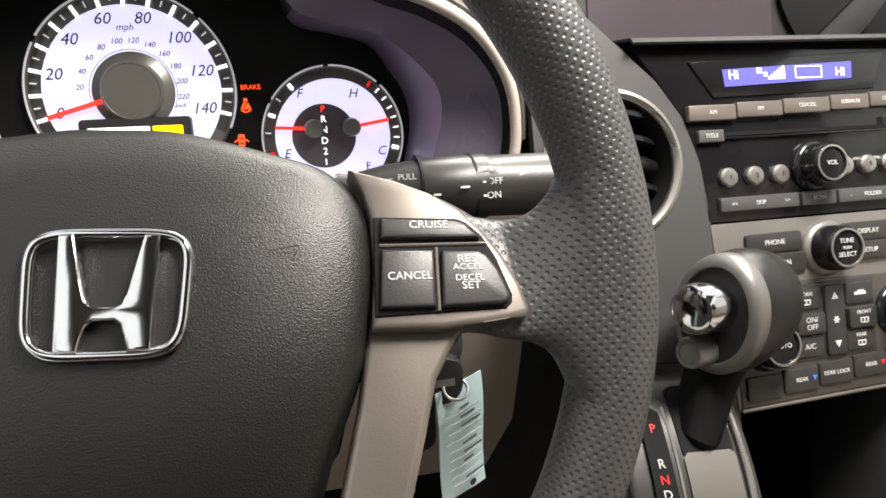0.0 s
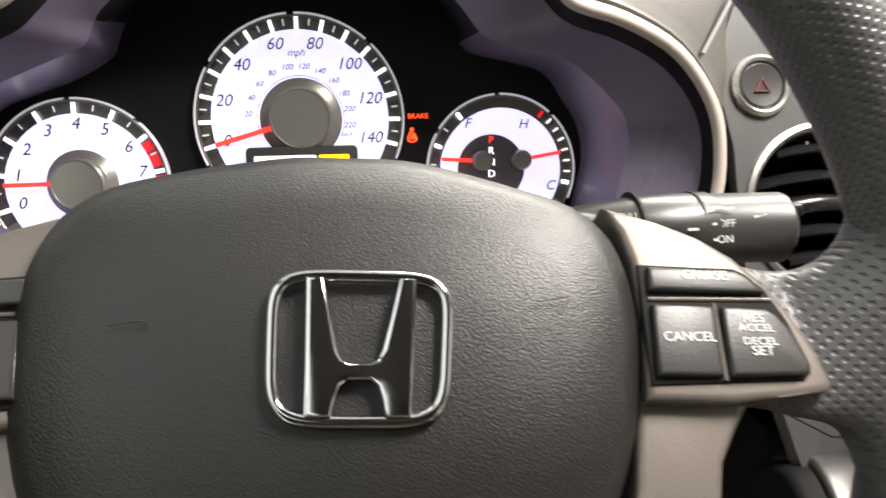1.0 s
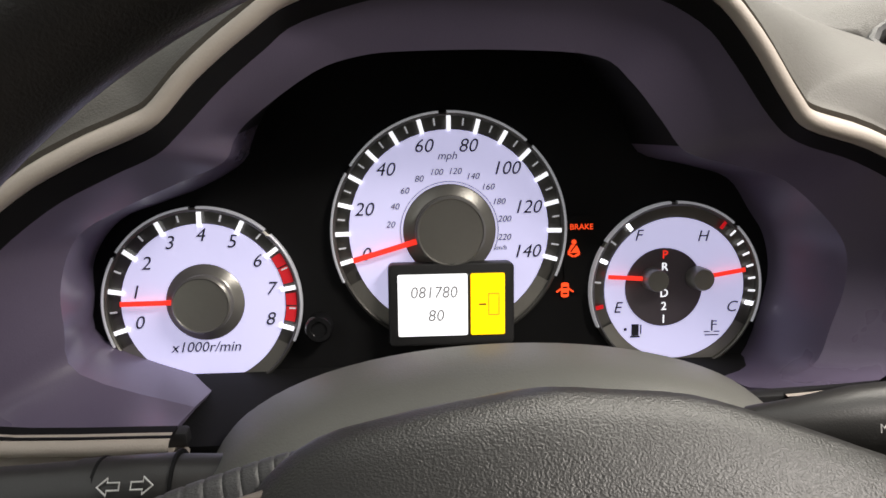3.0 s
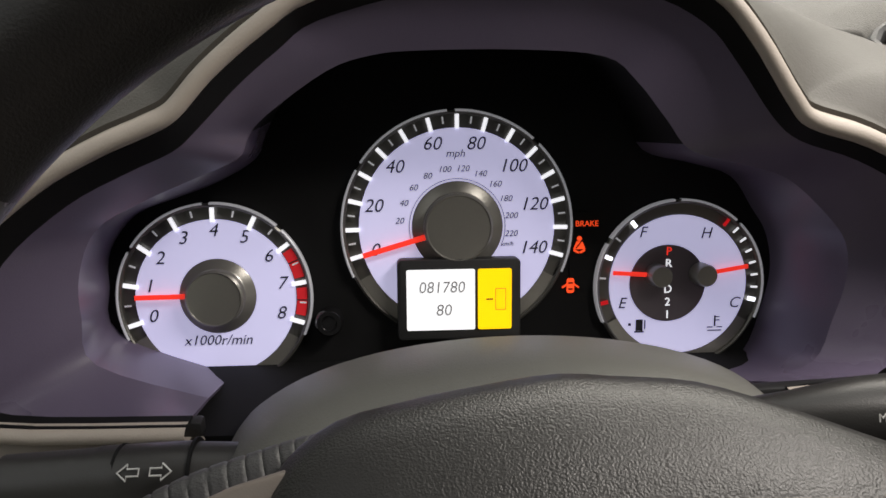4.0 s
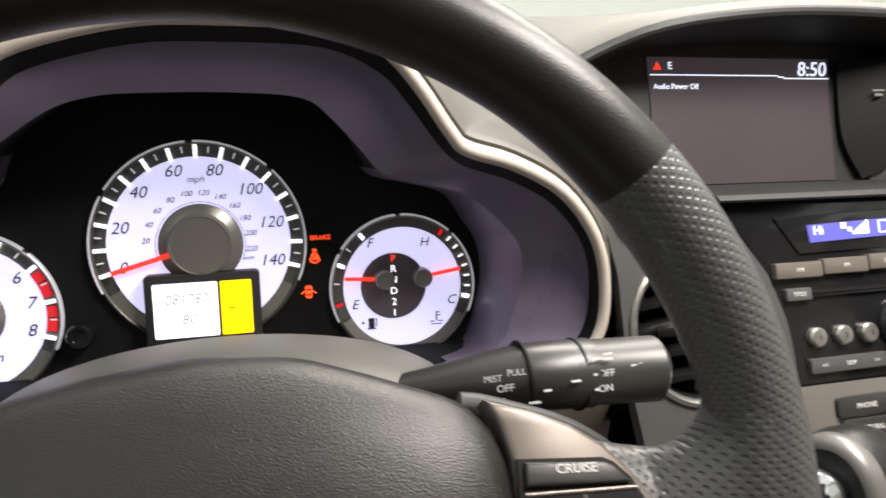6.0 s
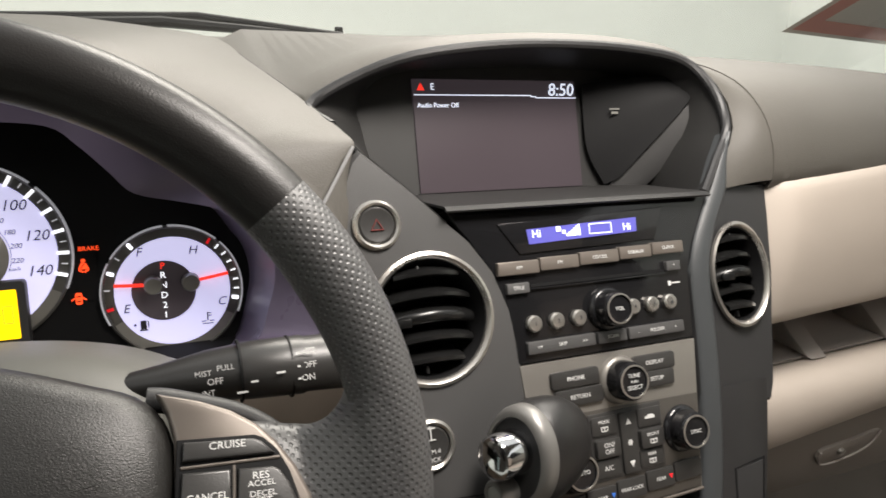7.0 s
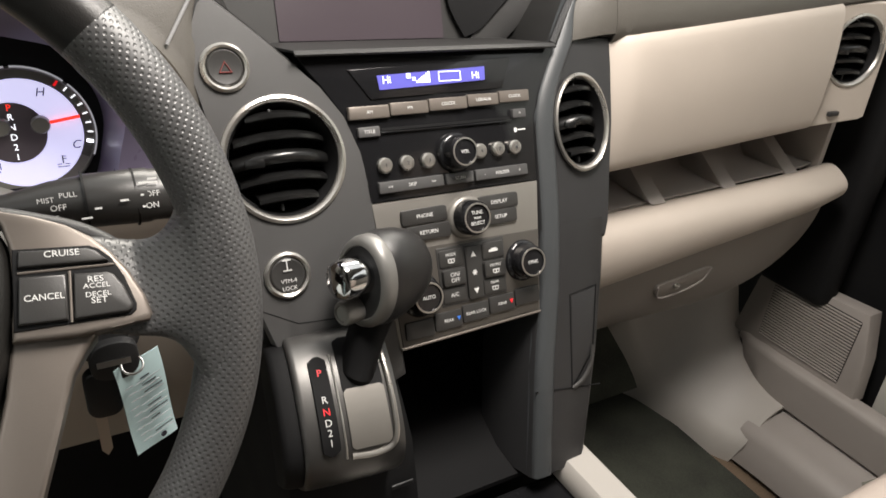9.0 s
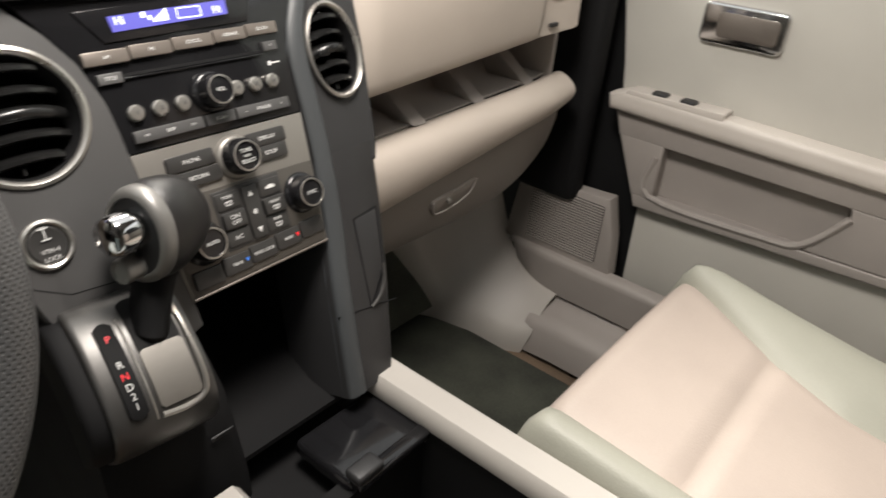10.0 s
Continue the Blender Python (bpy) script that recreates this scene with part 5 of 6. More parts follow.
for x, z, w, h, lift, lines in ((0.4465, 0.6492, 0.0244, 0.0160, 0.0042, ("MODE",)), (0.4475, 0.6330, 0.0238, 0.0150, 0.0072, ("ON/", "OFF")), (0.4470, 0.6175, 0.0244, 0.0150, 0.0042, ("A/C",)),
                                (0.4695, 0.6335, 0.0165, 0.0500, 0.0056, ()), (0.4925, 0.6492, 0.0244, 0.0160, 0.0042, ()), (0.4918, 0.6335, 0.0238, 0.0155, 0.0072, ("FRONT",)), (0.4910, 0.6180, 0.0244, 0.0150, 0.0042, ("REAR",))):
    b = part("climate_key", plate(rounded(w, h, 0.0022, cx=x, cy=sv(z))[::-1], lift, 0.0012, back=0.0), "switch", clim, "black key", m=STACK)
    for k, text in enumerate(lines):
        dy = 0.0034 if text in ("MODE", "FRONT", "REAR") else 0.0026 * (len(lines) - 1 - 2 * k)
        words(text, 0.0054 if text in ("A/C", "ON/", "OFF") else 0.0038, (x, sv(z) + dy), STACK, "white", b, lift + 0.0003)
    y = sv(z)
    if h > 0.04:
        for sy in (1, -1):
            part("arrow_print", plate([(x - 0.0028, y + sy * 0.0150), (x + 0.0028, y + sy * 0.0150), (x, y + sy * 0.0200)][::-sy], lift + 0.0004, back=lift), "white", b, m=STACK)
        for a in range(3):
            part("fan_print", box(0.0052, 0.0010, 0.0004, (x, y, lift + 0.0002), rot=Matrix.Rotation(radians(60 * a), 4, "Z")), "white", b, m=STACK)
    elif not lines:
        bars([(x, y, 0.0100, 0.0022), (x + 0.0006, y + 0.0016, 0.0056, 0.0014)], STACK, "white", b, "car_symbol", lift + 0.0003)
    elif lines[0] in ("MODE", "FRONT", "REAR"):
        y -= 0.0024
        bars([(x, y + 0.0016, 0.0072, 0.0008), (x, y - 0.0016, 0.0046, 0.0008), (x - 0.0030, y, 0.0008, 0.0030), (x + 0.0030, y, 0.0008, 0.0030), (x, y, 0.0008, 0.0030)], STACK, "white", b, lift=lift + 0.0003)
for i, (text, colour) in enumerate((("", ""), ("REAR", "bluepaint"), ("REAR LOCK", ""), ("REAR", "redpaint"), ("", ""))):
    x, z = 0.4078 + 0.0298 * i, 0.5950 + 0.0018 * i
    b = part("rear_key", plate(rounded(0.0288, 0.0165, 0.0020, cx=x, cy=sv(z))[::-1], 0.0044, 0.001, back=0.0), "switch", clim, "dark grey key", m=STACK)
    if text:
        words(text, 0.0042, (x, sv(z)), STACK, "white", b, 0.0047)
    if colour:
        part("colour_mark", plate([(x + 0.0085, sv(z + 0.0020)), (x + 0.0125, sv(z + 0.0020)), (x + 0.0105, sv(z - 0.0015))][::-1], 0.0049, back=0.0044), colour, b, m=STACK)

part("lower_edge", tube([Vector((0.3885, sv(0.5815), 0.0026)), Vector((0.5415, sv(0.5845), 0.0026))], 0.0014, 10), "bronze", clim, "thin bronze lower edge", m=STACK)

# right-hand pillar of the stack
PILLAR_L = [(0.618, 0.874), (0.602, 0.849), (0.590, 0.828), (0.573, 0.800), (0.561, 0.776), (0.556, 0.750), (0.555, 0.705), (0.553, 0.660), (0.546, 0.600), (0.532, 0.530), (0.516, 0.425)]
PILLAR_R = [(0.657, 0.874), (0.659, 0.849), (0.660, 0.828), (0.659, 0.800), (0.657, 0.776), (0.655, 0.750), (0.648, 0.705), (0.642, 0.660), (0.632, 0.600), (0.617, 0.530), (0.588, 0.425)]
UPPER = [(x, sv(z)) for x, z in PILLAR_R[2:8]] + [(0.638, sv(0.640)), (0.551, sv(0.640))] + [(x, sv(z)) for x, z in PILLAR_L[7:1:-1]]
pillar = thing("stack_pillar", "dark grey pillar beside the radio", "trim panel", (0.60, 0.32, 0.43))
part("panel", pierced(UPPER, 0.612, sv(0.751), 0.030, 0.044, 0.09, 0.03), "pillar", pillar, "dark grey plastic panel", m=STACK, smooth=40)
rows = []
for (xl, z), (xr, _) in zip(PILLAR_L[7:], PILLAR_R[7:]):
    y = sv(z)
    rows.append([Vector((xl, y, -0.10)), Vector((xl, y, -0.004)), Vector((xl + 0.004, y, 0.0006)), Vector((xl + 0.5 * (xr - xl), y, 0.0016)), Vector((xr - 0.010, y, 0.0006)), Vector((xr - 0.002, y, -0.006)), Vector((xr, y, -0.016)), Vector((xr, y, -0.12))])
part("lower_panel", loft(rows), "pillar", pillar, "dark grey lower pillar panel", m=STACK, smooth=50)
left = spline([Vector((x, sv(z), 0)) for x, z in PILLAR_L], 4)
taper = [min(1.0, 0.12 + i / 10) for i in range(len(left))]
part("edge_strip", loft([[p + Vector((w * k, 0, h)) for p, k in zip(left, taper)] for w, h in ((0.0, -0.012), (0.001, -0.001), (0.004, 0.0030), (0.017, 0.0046), (0.0205, 0.0036), (0.0215, 0.0))]), "slate", pillar, "satin slate-grey edge strip", m=STACK, smooth=60)
air_vent(0.612, sv(0.751), 0.0490, STACK @ Matrix.Translation((0, 0, 0.004)), "oval black air vent with a silver ring", 0.70)
flap = [(0.581, sv(0.592)), (0.616, sv(0.596)), (0.605, sv(0.532)), (0.574, sv(0.501))]
part("pocket_seam", tube([Vector((x, y, 0.0016)) for x, y in flap], 0.0007, 6, closed=True), "deep", pillar, "thin flap seam", m=STACK)
part("pocket_door", plate([(0.5822, sv(0.5905)), (0.6145, sv(0.5942)), (0.6035, sv(0.533)), (0.575, sv(0.504))][::-1], 0.0022, 0.0008, back=-0.002), "pillar", pillar, "narrow dark flap", m=STACK)
part("pocket_edge", tube(spline([Vector((0.605, sv(0.538), 0.002)), Vector((0.600, sv(0.522), 0.004)), Vector((0.588, sv(0.508), 0.004)), Vector((0.575, sv(0.501), 0.002))], 4), 0.0022, 8), "gate", pillar, "bright edge", m=STACK)
part("lower_seam", tube([Vector((0.528, sv(0.508), 0.0012)), Vector((0.572, sv(0.502), 0.0018)), Vector((0.612, sv(0.496), 0.0008))], 0.0007, 6), "deep", pillar, m=STACK)

# ---- gear lever ----
GATE = Matrix.Translation((0.302, 0.278, 0.577)) @ Matrix.Rotation(radians(-6), 4, "Z") @ basis(0, 0, 0, 48)
gear = thing("gear_lever", "black gear lever with a chrome release button", "gear lever", (0.335, 0.30, 0.57))
col = Vector((0.3500, 0.309, 0.672))
side = Vector((-0.93, -0.30, 0.10)).normalized()
KNOB = Matrix.Translation(col) @ side.to_track_quat("Z", "Y").to_matrix().to_4x4() @ Matrix.Scale(1.05, 4)
foot_p = GATE @ Vector((0.029, 0.030, 0.0))
part("shaft", tube([foot_p + Vector((0, 0.012, -0.03)), foot_p, foot_p.lerp(col + Vector((0.010, 0.012, -0.03)), 0.5), col + Vector((0.012, 0.010, -0.026)), col + Vector((0.012, 0.008, -0.010))], [0.0140, 0.0140, 0.0140, 0.0165, 0.0185], 20, flat=1.35, up=(0, -1, 0)), "deep", gear, "black gear shaft", m=Matrix.Identity(4))


def knob_ring(k, h, n=48):
    """A ring of the knob: k is its size, h its way along the side axis; the lower part is drawn in."""
    out = []
    for a in np.linspace(0, 2 * math.pi, n, endpoint=False):
        c, s = math.cos(a), math.sin(a)
        tuck = 1 - 0.35 * max(0.0, -s) ** 1.5
        out.append(Vector((0.0290 * k * c, 0.0370 * k * s - 0.001, h * tuck if h < 0 else h)))
    return out


part("knob", loft([knob_ring(k, h) for k, h in ((0.94, 0.004), (1.0, 0.0), (1.03, -0.010), (1.0, -0.022), (0.92, -0.033), (0.78, -0.042), (0.56, -0.0495), (0.30, -0.0535), (0.02, -0.055))], closed=True), "knob", gear, "black leather knob", m=KNOB, smooth=80)
part("collar", loft([knob_ring(k, h) for k, h in ((0.97, -0.001), (0.995, 0.001), (0.995, 0.007), (0.96, 0.0105), (0.88, 0.0125), (0.80, 0.0128), (0.78, 0.0112))], closed=True), "collar", gear, "satin silver collar", m=KNOB, smooth=50)
part("button_plate", loft([knob_ring(k, h) for k, h in ((0.79, 0.0108), (0.60, 0.0118), (0.30, 0.0122), (0.02, 0.0122))], closed=True), "black", gear, "black plate round the buttons", m=KNOB, smooth=50)
part("release_button", lathe([(0.0148, 0.010), (0.0148, 0.030), (0.0138, 0.0335), (0.0115, 0.0350), (0.0, 0.0354)], 36, (0.0, 0.006, 0.0)), "chrome", gear, "chrome release button", m=KNOB)
part("overdrive_button", lathe([(0.0096, 0.006), (0.0096, 0.0250), (0.0086, 0.0272), (0.0064, 0.0276), (0.0058, 0.0268), (0, 0.0268)], 28, (0.0, -0.0225, 0.0)), "collar", gear, "small silver button", m=KNOB)

gate = thing("gear_gate", "satin silver gear gate with selector letters", "gear gate", (0.335, 0.30, 0.52))
DRUM = spline([Vector((0, y, z)) for y, z in ((0.078, -0.060), (0.074, -0.030), (0.067, -0.012), (0.054, -0.002), (0.028, 0.0045), (-0.006, 0.0055), (-0.028, 0.0015), (-0.042, -0.0075), (-0.051, -0.022), (-0.054, -0.042), (-0.050, -0.075))], 4)


def drum_z(y):
    """Height of the gate's round back at y."""
    return float(np.interp(y, [p.y for p in DRUM][::-1], [p.z for p in DRUM][::-1]))


def drum(columns):
    """The gate's round profile at each (x, sink): sink shrinks it towards its axis."""
    axis_p = Vector((0, 0.0, -0.060))
    return loft([[Vector((x, 0, 0)) + axis_p + (p - axis_p) * (1 - sink) for p in DRUM] for x, sink in columns])


part("cover", drum([(-0.0240, 0.75), (-0.0240, 0.05), (-0.0233, 0.022), (-0.0215, 0.005), (-0.0185, 0.0), (0.0, -0.01), (0.03, -0.01), (0.0520, 0.0), (0.0555, 0.006), (0.0580, 0.025), (0.0585, 0.06), (0.0585, 0.75)]), "gate", gate, "satin grey cover", m=GATE, smooth=40)
part("side_cheek", drum([(-0.0390, 0.999), (-0.0390, 0.20), (-0.0386, 0.14), (-0.0370, 0.105), (-0.0340, 0.085), (-0.0285, 0.072), (-0.0225, 0.068)]), "deep", gate, "black round cheek", m=GATE, smooth=40)


def on_drum(x0, x1, y0, y1, lift, r, n=14):
    """A strip that follows the gate's round back."""
    rows = []
    for y in np.linspace(y0, y1, n):
        e = min(abs(y - y0), abs(y - y1))
        w = 0.5 * (x1 - x0) - (r - math.sqrt(max(r * r - (r - min(e, r)) ** 2, 0)))
        z = drum_z(y) * 1.0 + 0.0007
        xm = 0.5 * (x0 + x1)
        rows.append([Vector((xm - w, y, z - 0.002)), Vector((xm - w, y, z + lift)), Vector((xm, y, z + lift)), Vector((xm + w, y, z + lift)), Vector((xm + w, y, z - 0.002))])
    return loft(rows)


strip = part("indicator_strip", on_drum(-0.0100, 0.0040, 0.044, -0.034, 0.0026, 0.005, 24), "deep", gate, "black strip with gear letters", m=GATE, smooth=40)
for text, y in (("P", 0.030), ("R", 0.0085), ("N", -0.001), ("D", -0.0095), ("2", -0.017), ("1", -0.0245)):
    slope = math.atan2(drum_z(y + 0.003) - drum_z(y - 0.003), 0.006)
    words(text, 0.0078, (0, 0), GATE @ Matrix.Translation((-0.0030, y, drum_z(y) + 0.0036)) @ Matrix.Rotation(slope, 4, "X"), "redpaint" if text in "PN" else "white", strip, 0.0002)
part("slot", on_drum(0.0130, 0.0465, 0.058, 0.010, 0.0012, 0.006, 20), "deep", gate, "dark lever slot", m=GATE)
part("roller_cover", on_drum(0.0130, 0.0465, 0.014, -0.033, 0.0016, 0.003, 18), "champagne", gate, "smooth pale grey sliding cover", m=GATE, smooth=40)
bar = [Vector((0.0125, -0.0370, 0)), Vector((0.030, -0.0385, 0)), Vector((0.044, -0.0365, 0)), Vector((0.0500, -0.0290, 0)), Vector((0.0515, -0.010, 0)), Vector((0.0515, 0.02, 0)), Vector((0.0505, 0.045, 0))]
part("handle_bar", tube([p + Vector((0, 0, drum_z(p.y) + 0.0015)) for p in spline(bar, 5)], 0.0024, 10), "silver", gate, "bright silver edge", m=GATE)
part("dividing_edge", tube([Vector((0.0085, y, drum_z(y) + 0.0008)) for y in np.linspace(0.044, -0.038, 14)], 0.0010, 8), "silver", gate, "fine raised edge", m=GATE)

# console below the stack
console = thing("centre_console", "dark grey console below the gear lever", "console", (0.42, 0.2, 0.10))
rows = []
for z, x0, x1, y0 in ((0.60, 0.285, 0.395, 0.372), (0.54, 0.276, 0.392, 0.310), (0.50, 0.270, 0.394, 0.282), (0.45, 0.268, 0.398, 0.274), (0.40, 0.266, 0.402, 0.268), (0.20, 0.266, 0.41, 0.263)):
    rows.append([Vector((x0, y0 + 0.35, z)), Vector((x0, y0 + 0.10, z)), Vector((x0 + 0.004, y0 + 0.012, z)), Vector((x0 + 0.02, y0, z)), Vector((x1 - 0.02, y0, z)), Vector((x1 - 0.004, y0 + 0.012, z)), Vector((x1, y0 + 0.10, z)), Vector((x1, y0 + 0.2, z))])
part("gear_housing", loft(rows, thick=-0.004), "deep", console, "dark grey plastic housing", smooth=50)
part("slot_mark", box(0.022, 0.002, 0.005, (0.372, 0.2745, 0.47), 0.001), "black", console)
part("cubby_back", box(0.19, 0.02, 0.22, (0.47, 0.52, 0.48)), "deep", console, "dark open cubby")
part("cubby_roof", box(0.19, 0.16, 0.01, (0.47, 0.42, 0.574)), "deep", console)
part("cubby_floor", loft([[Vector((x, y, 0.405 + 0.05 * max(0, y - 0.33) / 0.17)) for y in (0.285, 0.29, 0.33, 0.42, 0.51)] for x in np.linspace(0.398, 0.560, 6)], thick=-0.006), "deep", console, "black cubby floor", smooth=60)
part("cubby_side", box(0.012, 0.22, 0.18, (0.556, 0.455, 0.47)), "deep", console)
part("bin_cover", box(0.110, 0.085, 0.022, (0.506, 0.235, 0.392), 0.008, 3), "gloss", console, "black roller cover")
part("bin_lip", box(0.104, 0.018, 0.012, (0.506, 0.190, 0.400), 0.004, 3), "gloss", console)
part("bin_latch", box(0.035, 0.022, 0.012, (0.470, 0.192, 0.410), 0.004, 3), "black", console, "small black latch")
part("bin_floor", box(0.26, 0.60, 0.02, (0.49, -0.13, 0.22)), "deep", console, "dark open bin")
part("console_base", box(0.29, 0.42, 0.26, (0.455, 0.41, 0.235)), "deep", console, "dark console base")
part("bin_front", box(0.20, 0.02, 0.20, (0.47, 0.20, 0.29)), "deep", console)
for x, x2 in ((0.575, 0.592), (0.345, 0.330)):
    rows, wall = [], []
    for k in np.linspace(0, 1, 10):
        y = 0.288 - 0.75 * k if x > 0.5 else 0.25 - 0.75 * k
        xx = x + (x2 - x) * k
        zz = 0.428 - 0.012 * k
        w = 0.019
        rows.append([Vector((xx - w + 0.002, y, zz - 0.022)), Vector((xx - w, y, zz - 0.006)), Vector((xx - w + 0.005, y, zz)), Vector((xx + w - 0.005, y, zz)), Vector((xx + w, y, zz - 0.006)), Vector((xx + w, y, 0.10))])
        wall.append([Vector((xx - w + 0.004, y, 0.20)), Vector((xx - w + 0.004, y, zz - 0.018))])
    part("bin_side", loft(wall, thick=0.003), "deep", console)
    part("side_rail", loft(rows, thick=-0.004), "lining", console, "pale beige side rail", smooth=50)

# ---- passenger's side of the dashboard ----
glove = thing("upper_glove_box", "beige upper glove box lid", "glove box", (0.88, 0.43, 0.68))


def face_y(x):
    k = max(0.0, (x - 0.655) / 0.585)
    return 0.405 + 0.012 * k + 0.16 * max(0, k - 0.72) ** 1.5


rows = []
for x in np.linspace(0.658, 1.030, 22):
    k = (x - 0.655) / 0.585
    t, b = 0.832 + 0.048 * k, 0.680 + 0.030 * k
    y = face_y(x)
    d = 0.024 * math.exp(-(x - 0.658) / 0.012)
    rows.append(spline([(x, y + 0.012 + d, t - 0.004), (x, y + 0.002 + d, t - 0.012), (x, y - 0.006 + 0.5 * d, t * 0.55 + b * 0.45), (x, y - 0.004, b + 0.02), (x, y + 0.004, b + 0.006), (x, y + 0.02, b)], 4))
part("lid", loft(rows, thick=-0.004), "tan", glove, "beige moulded lid")
shelf = thing("dash_shelf", "open tray in the dashboard with taupe dividers", "tray", (0.9, 0.48, 0.63))
rows = []
for x in np.linspace(0.652, 1.150, 20):
    k = (x - 0.655) / 0.585
    y = face_y(x)
    rows.append([Vector((x, y + 0.02, 0.690 + 0.028 * k)), Vector((x, y + 0.10, 0.690 + 0.028 * k)), Vector((x, y + 0.13, 0.66)), Vector((x, y + 0.10, 0.625)), Vector((x, y + 0.03, 0.615 + 0.015 * k))])
part("tray", loft(rows, thick=-0.003), "taupe", shelf, "taupe tray", smooth=60)
for x in (0.79, 0.93, 1.07):
    y = face_y(x)
    part("divider", plate([(0.0, 0.0), (0.10, 0.0), (0.11, 0.05), (0.075, 0.05), (0.02, 0.012)], 0.026, 0.003, back=0.0), "taupe", shelf, "taupe divider", m=Matrix.Translation((x + 0.02, y + 0.018, 0.620)) @ Matrix(((0, 0, -1, 0), (1, 0, 0, 0), (0, 1, 0, 0), (0, 0, 0, 1))))
part("tray_end", box(0.012, 0.13, 0.10, (1.145, 0.505, 0.660), 0.003), "taupe", shelf, "taupe end wall")
lower = thing("lower_glove_box", "beige lower glove box with a recessed pull", "glove box", (0.9, 0.42, 0.46))
rows = []
for x in np.linspace(0.650, 1.155, 24):
    k = (x - 0.655) / 0.585
    y = face_y(x) + 0.010 - 0.02 * k
    rows.append(spline([(x, y + 0.035, 0.600 + 0.020 * k), (x, y + 0.012, 0.609 + 0.022 * k), (x, y - 0.010, 0.599 + 0.022 * k), (x, y - 0.018, 0.572 + 0.040 * k), (x, y - 0.013, 0.536 + 0.066 * k), (x, y + 0.004, 0.515 + 0.072 * k)], 4))
part("lip", loft(rows, thick=-0.004), "tan", lower, "beige rolled lip", smooth=60)
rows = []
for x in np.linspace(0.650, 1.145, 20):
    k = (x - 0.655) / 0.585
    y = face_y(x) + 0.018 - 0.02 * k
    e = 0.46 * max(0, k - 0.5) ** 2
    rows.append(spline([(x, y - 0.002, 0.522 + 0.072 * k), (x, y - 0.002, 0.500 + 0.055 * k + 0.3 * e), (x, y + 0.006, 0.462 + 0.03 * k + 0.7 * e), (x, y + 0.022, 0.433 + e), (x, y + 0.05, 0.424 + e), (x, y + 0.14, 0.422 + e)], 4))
# shade below the lip is put into this face's colour
part("bin_face", loft(rows, thick=-0.004), "shade", lower, "taupe lower face, darkened for the shade under the lip", smooth=60)
PULL = Matrix.Translation((0.868, 0.4175, 0.490)) @ Matrix.Rotation(radians(-4), 4, "Y") @ basis(0, 0, 0, -12) @ Matrix.Diagonal((0.85, 0.75, 0.8, 1))
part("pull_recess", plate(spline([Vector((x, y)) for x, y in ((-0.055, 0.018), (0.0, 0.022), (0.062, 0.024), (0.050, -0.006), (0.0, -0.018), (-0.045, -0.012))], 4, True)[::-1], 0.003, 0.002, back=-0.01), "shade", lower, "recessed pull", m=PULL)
part("pull_rim", tube(spline([Vector((x, y, 0.004)) for x, y in ((0.062, 0.024), (0.050, -0.006), (0.0, -0.018), (-0.045, -0.012), (-0.055, 0.018))], 5), 0.0018, 8), "taupe", lower, m=PULL)
part("lock", lathe([(0.006, 0.0), (0.006, 0.005), (0.004, 0.006), (0, 0.006)], 20, (-0.012, 0.006, 0.003)), "steel", lower, "small lock", m=PULL)
END = Matrix.Translation((1.077, face_y(1.06) - 0.002, 0.800)) @ Matrix.Rotation(radians(-10), 4, "Z") @ basis(0, 0, 0, 3)
part("end_panel", pierced([(-0.048, 0.058), (0.045, 0.066), (0.058, 0.05), (0.056, -0.088), (-0.046, -0.098)], 0.004, 0.004, 0.043, 0.043, 0.05, 0.03), "tan", glove, "beige end panel", m=END)
air_vent(0.004, 0.004, 0.0475, END, "round black air vent at the dashboard's end")
part("vent_slider", box(0.020, 0.006, 0.006, (1.07, face_y(1.06) - 0.008, 0.722), 0.001), "black", glove, "small black slider")
part("pad_slot", box(0.085, 0.012, 0.010, (0.991, 0.448, 0.884), 0.003), "deep", dash, "defroster slot")

# ---- footwell, sill and door ----
foot = thing("footwell_lining", "taupe footwell side lining", "lining", (1.0, 0.5, 0.1), kind="structure")
low = spline([Vector(p) for p in ((1.000, 0.630, 0.340), (1.030, 0.625, 0.250), (1.060, 0.615, 0.170), (1.085, 0.590, 0.110), (1.100, 0.530, 0.088), (1.118, 0.460, 0.082), (1.135, 0.420, 0.090), (1.148, 0.395, 0.100))], 4)
high = spline([Vector(p) for p in ((1.030, 0.620, 0.470), (1.080, 0.610, 0.460), (1.130, 0.600, 0.450), (1.190, 0.585, 0.41), (1.235, 0.570, 0.34), (1.256, 0.550, 0.25), (1.258, 0.480, 0.185), (1.252, 0.395, 0.160))], 4)
rows = [[a.lerp(b, k) + Vector((0.016, 0.022, -0.020)).lerp(Vector((-0.004, 0.0, 0.016)), i / (len(low) - 1)) * math.sin(math.pi * k) for i, (a, b) in enumerate(zip(low, high))] for k in np.linspace(0, 1, 9)]
part("corner_lining", loft([[p + Vector((0, 0.03, -0.09)) for p in low]] + rows, thick=0.004), "lining", foot, "pale taupe plastic corner", smooth=70)
part("bulkhead", box(0.66, 0.03, 0.5, (0.90, 0.70, 0.33), rot=Matrix.Rotation(radians(-20), 4, "X")), "carpet", foot, "dark carpeted bulkhead")
mat_ = thing("floor_mat", "dark brown-green floor mat", "floor mat", (0.9, 0.35, 0.06))
part("mat", box(0.485, 0.72, 0.015, (0.862, 0.33, 0.062), 0.005), "carpet", mat_)
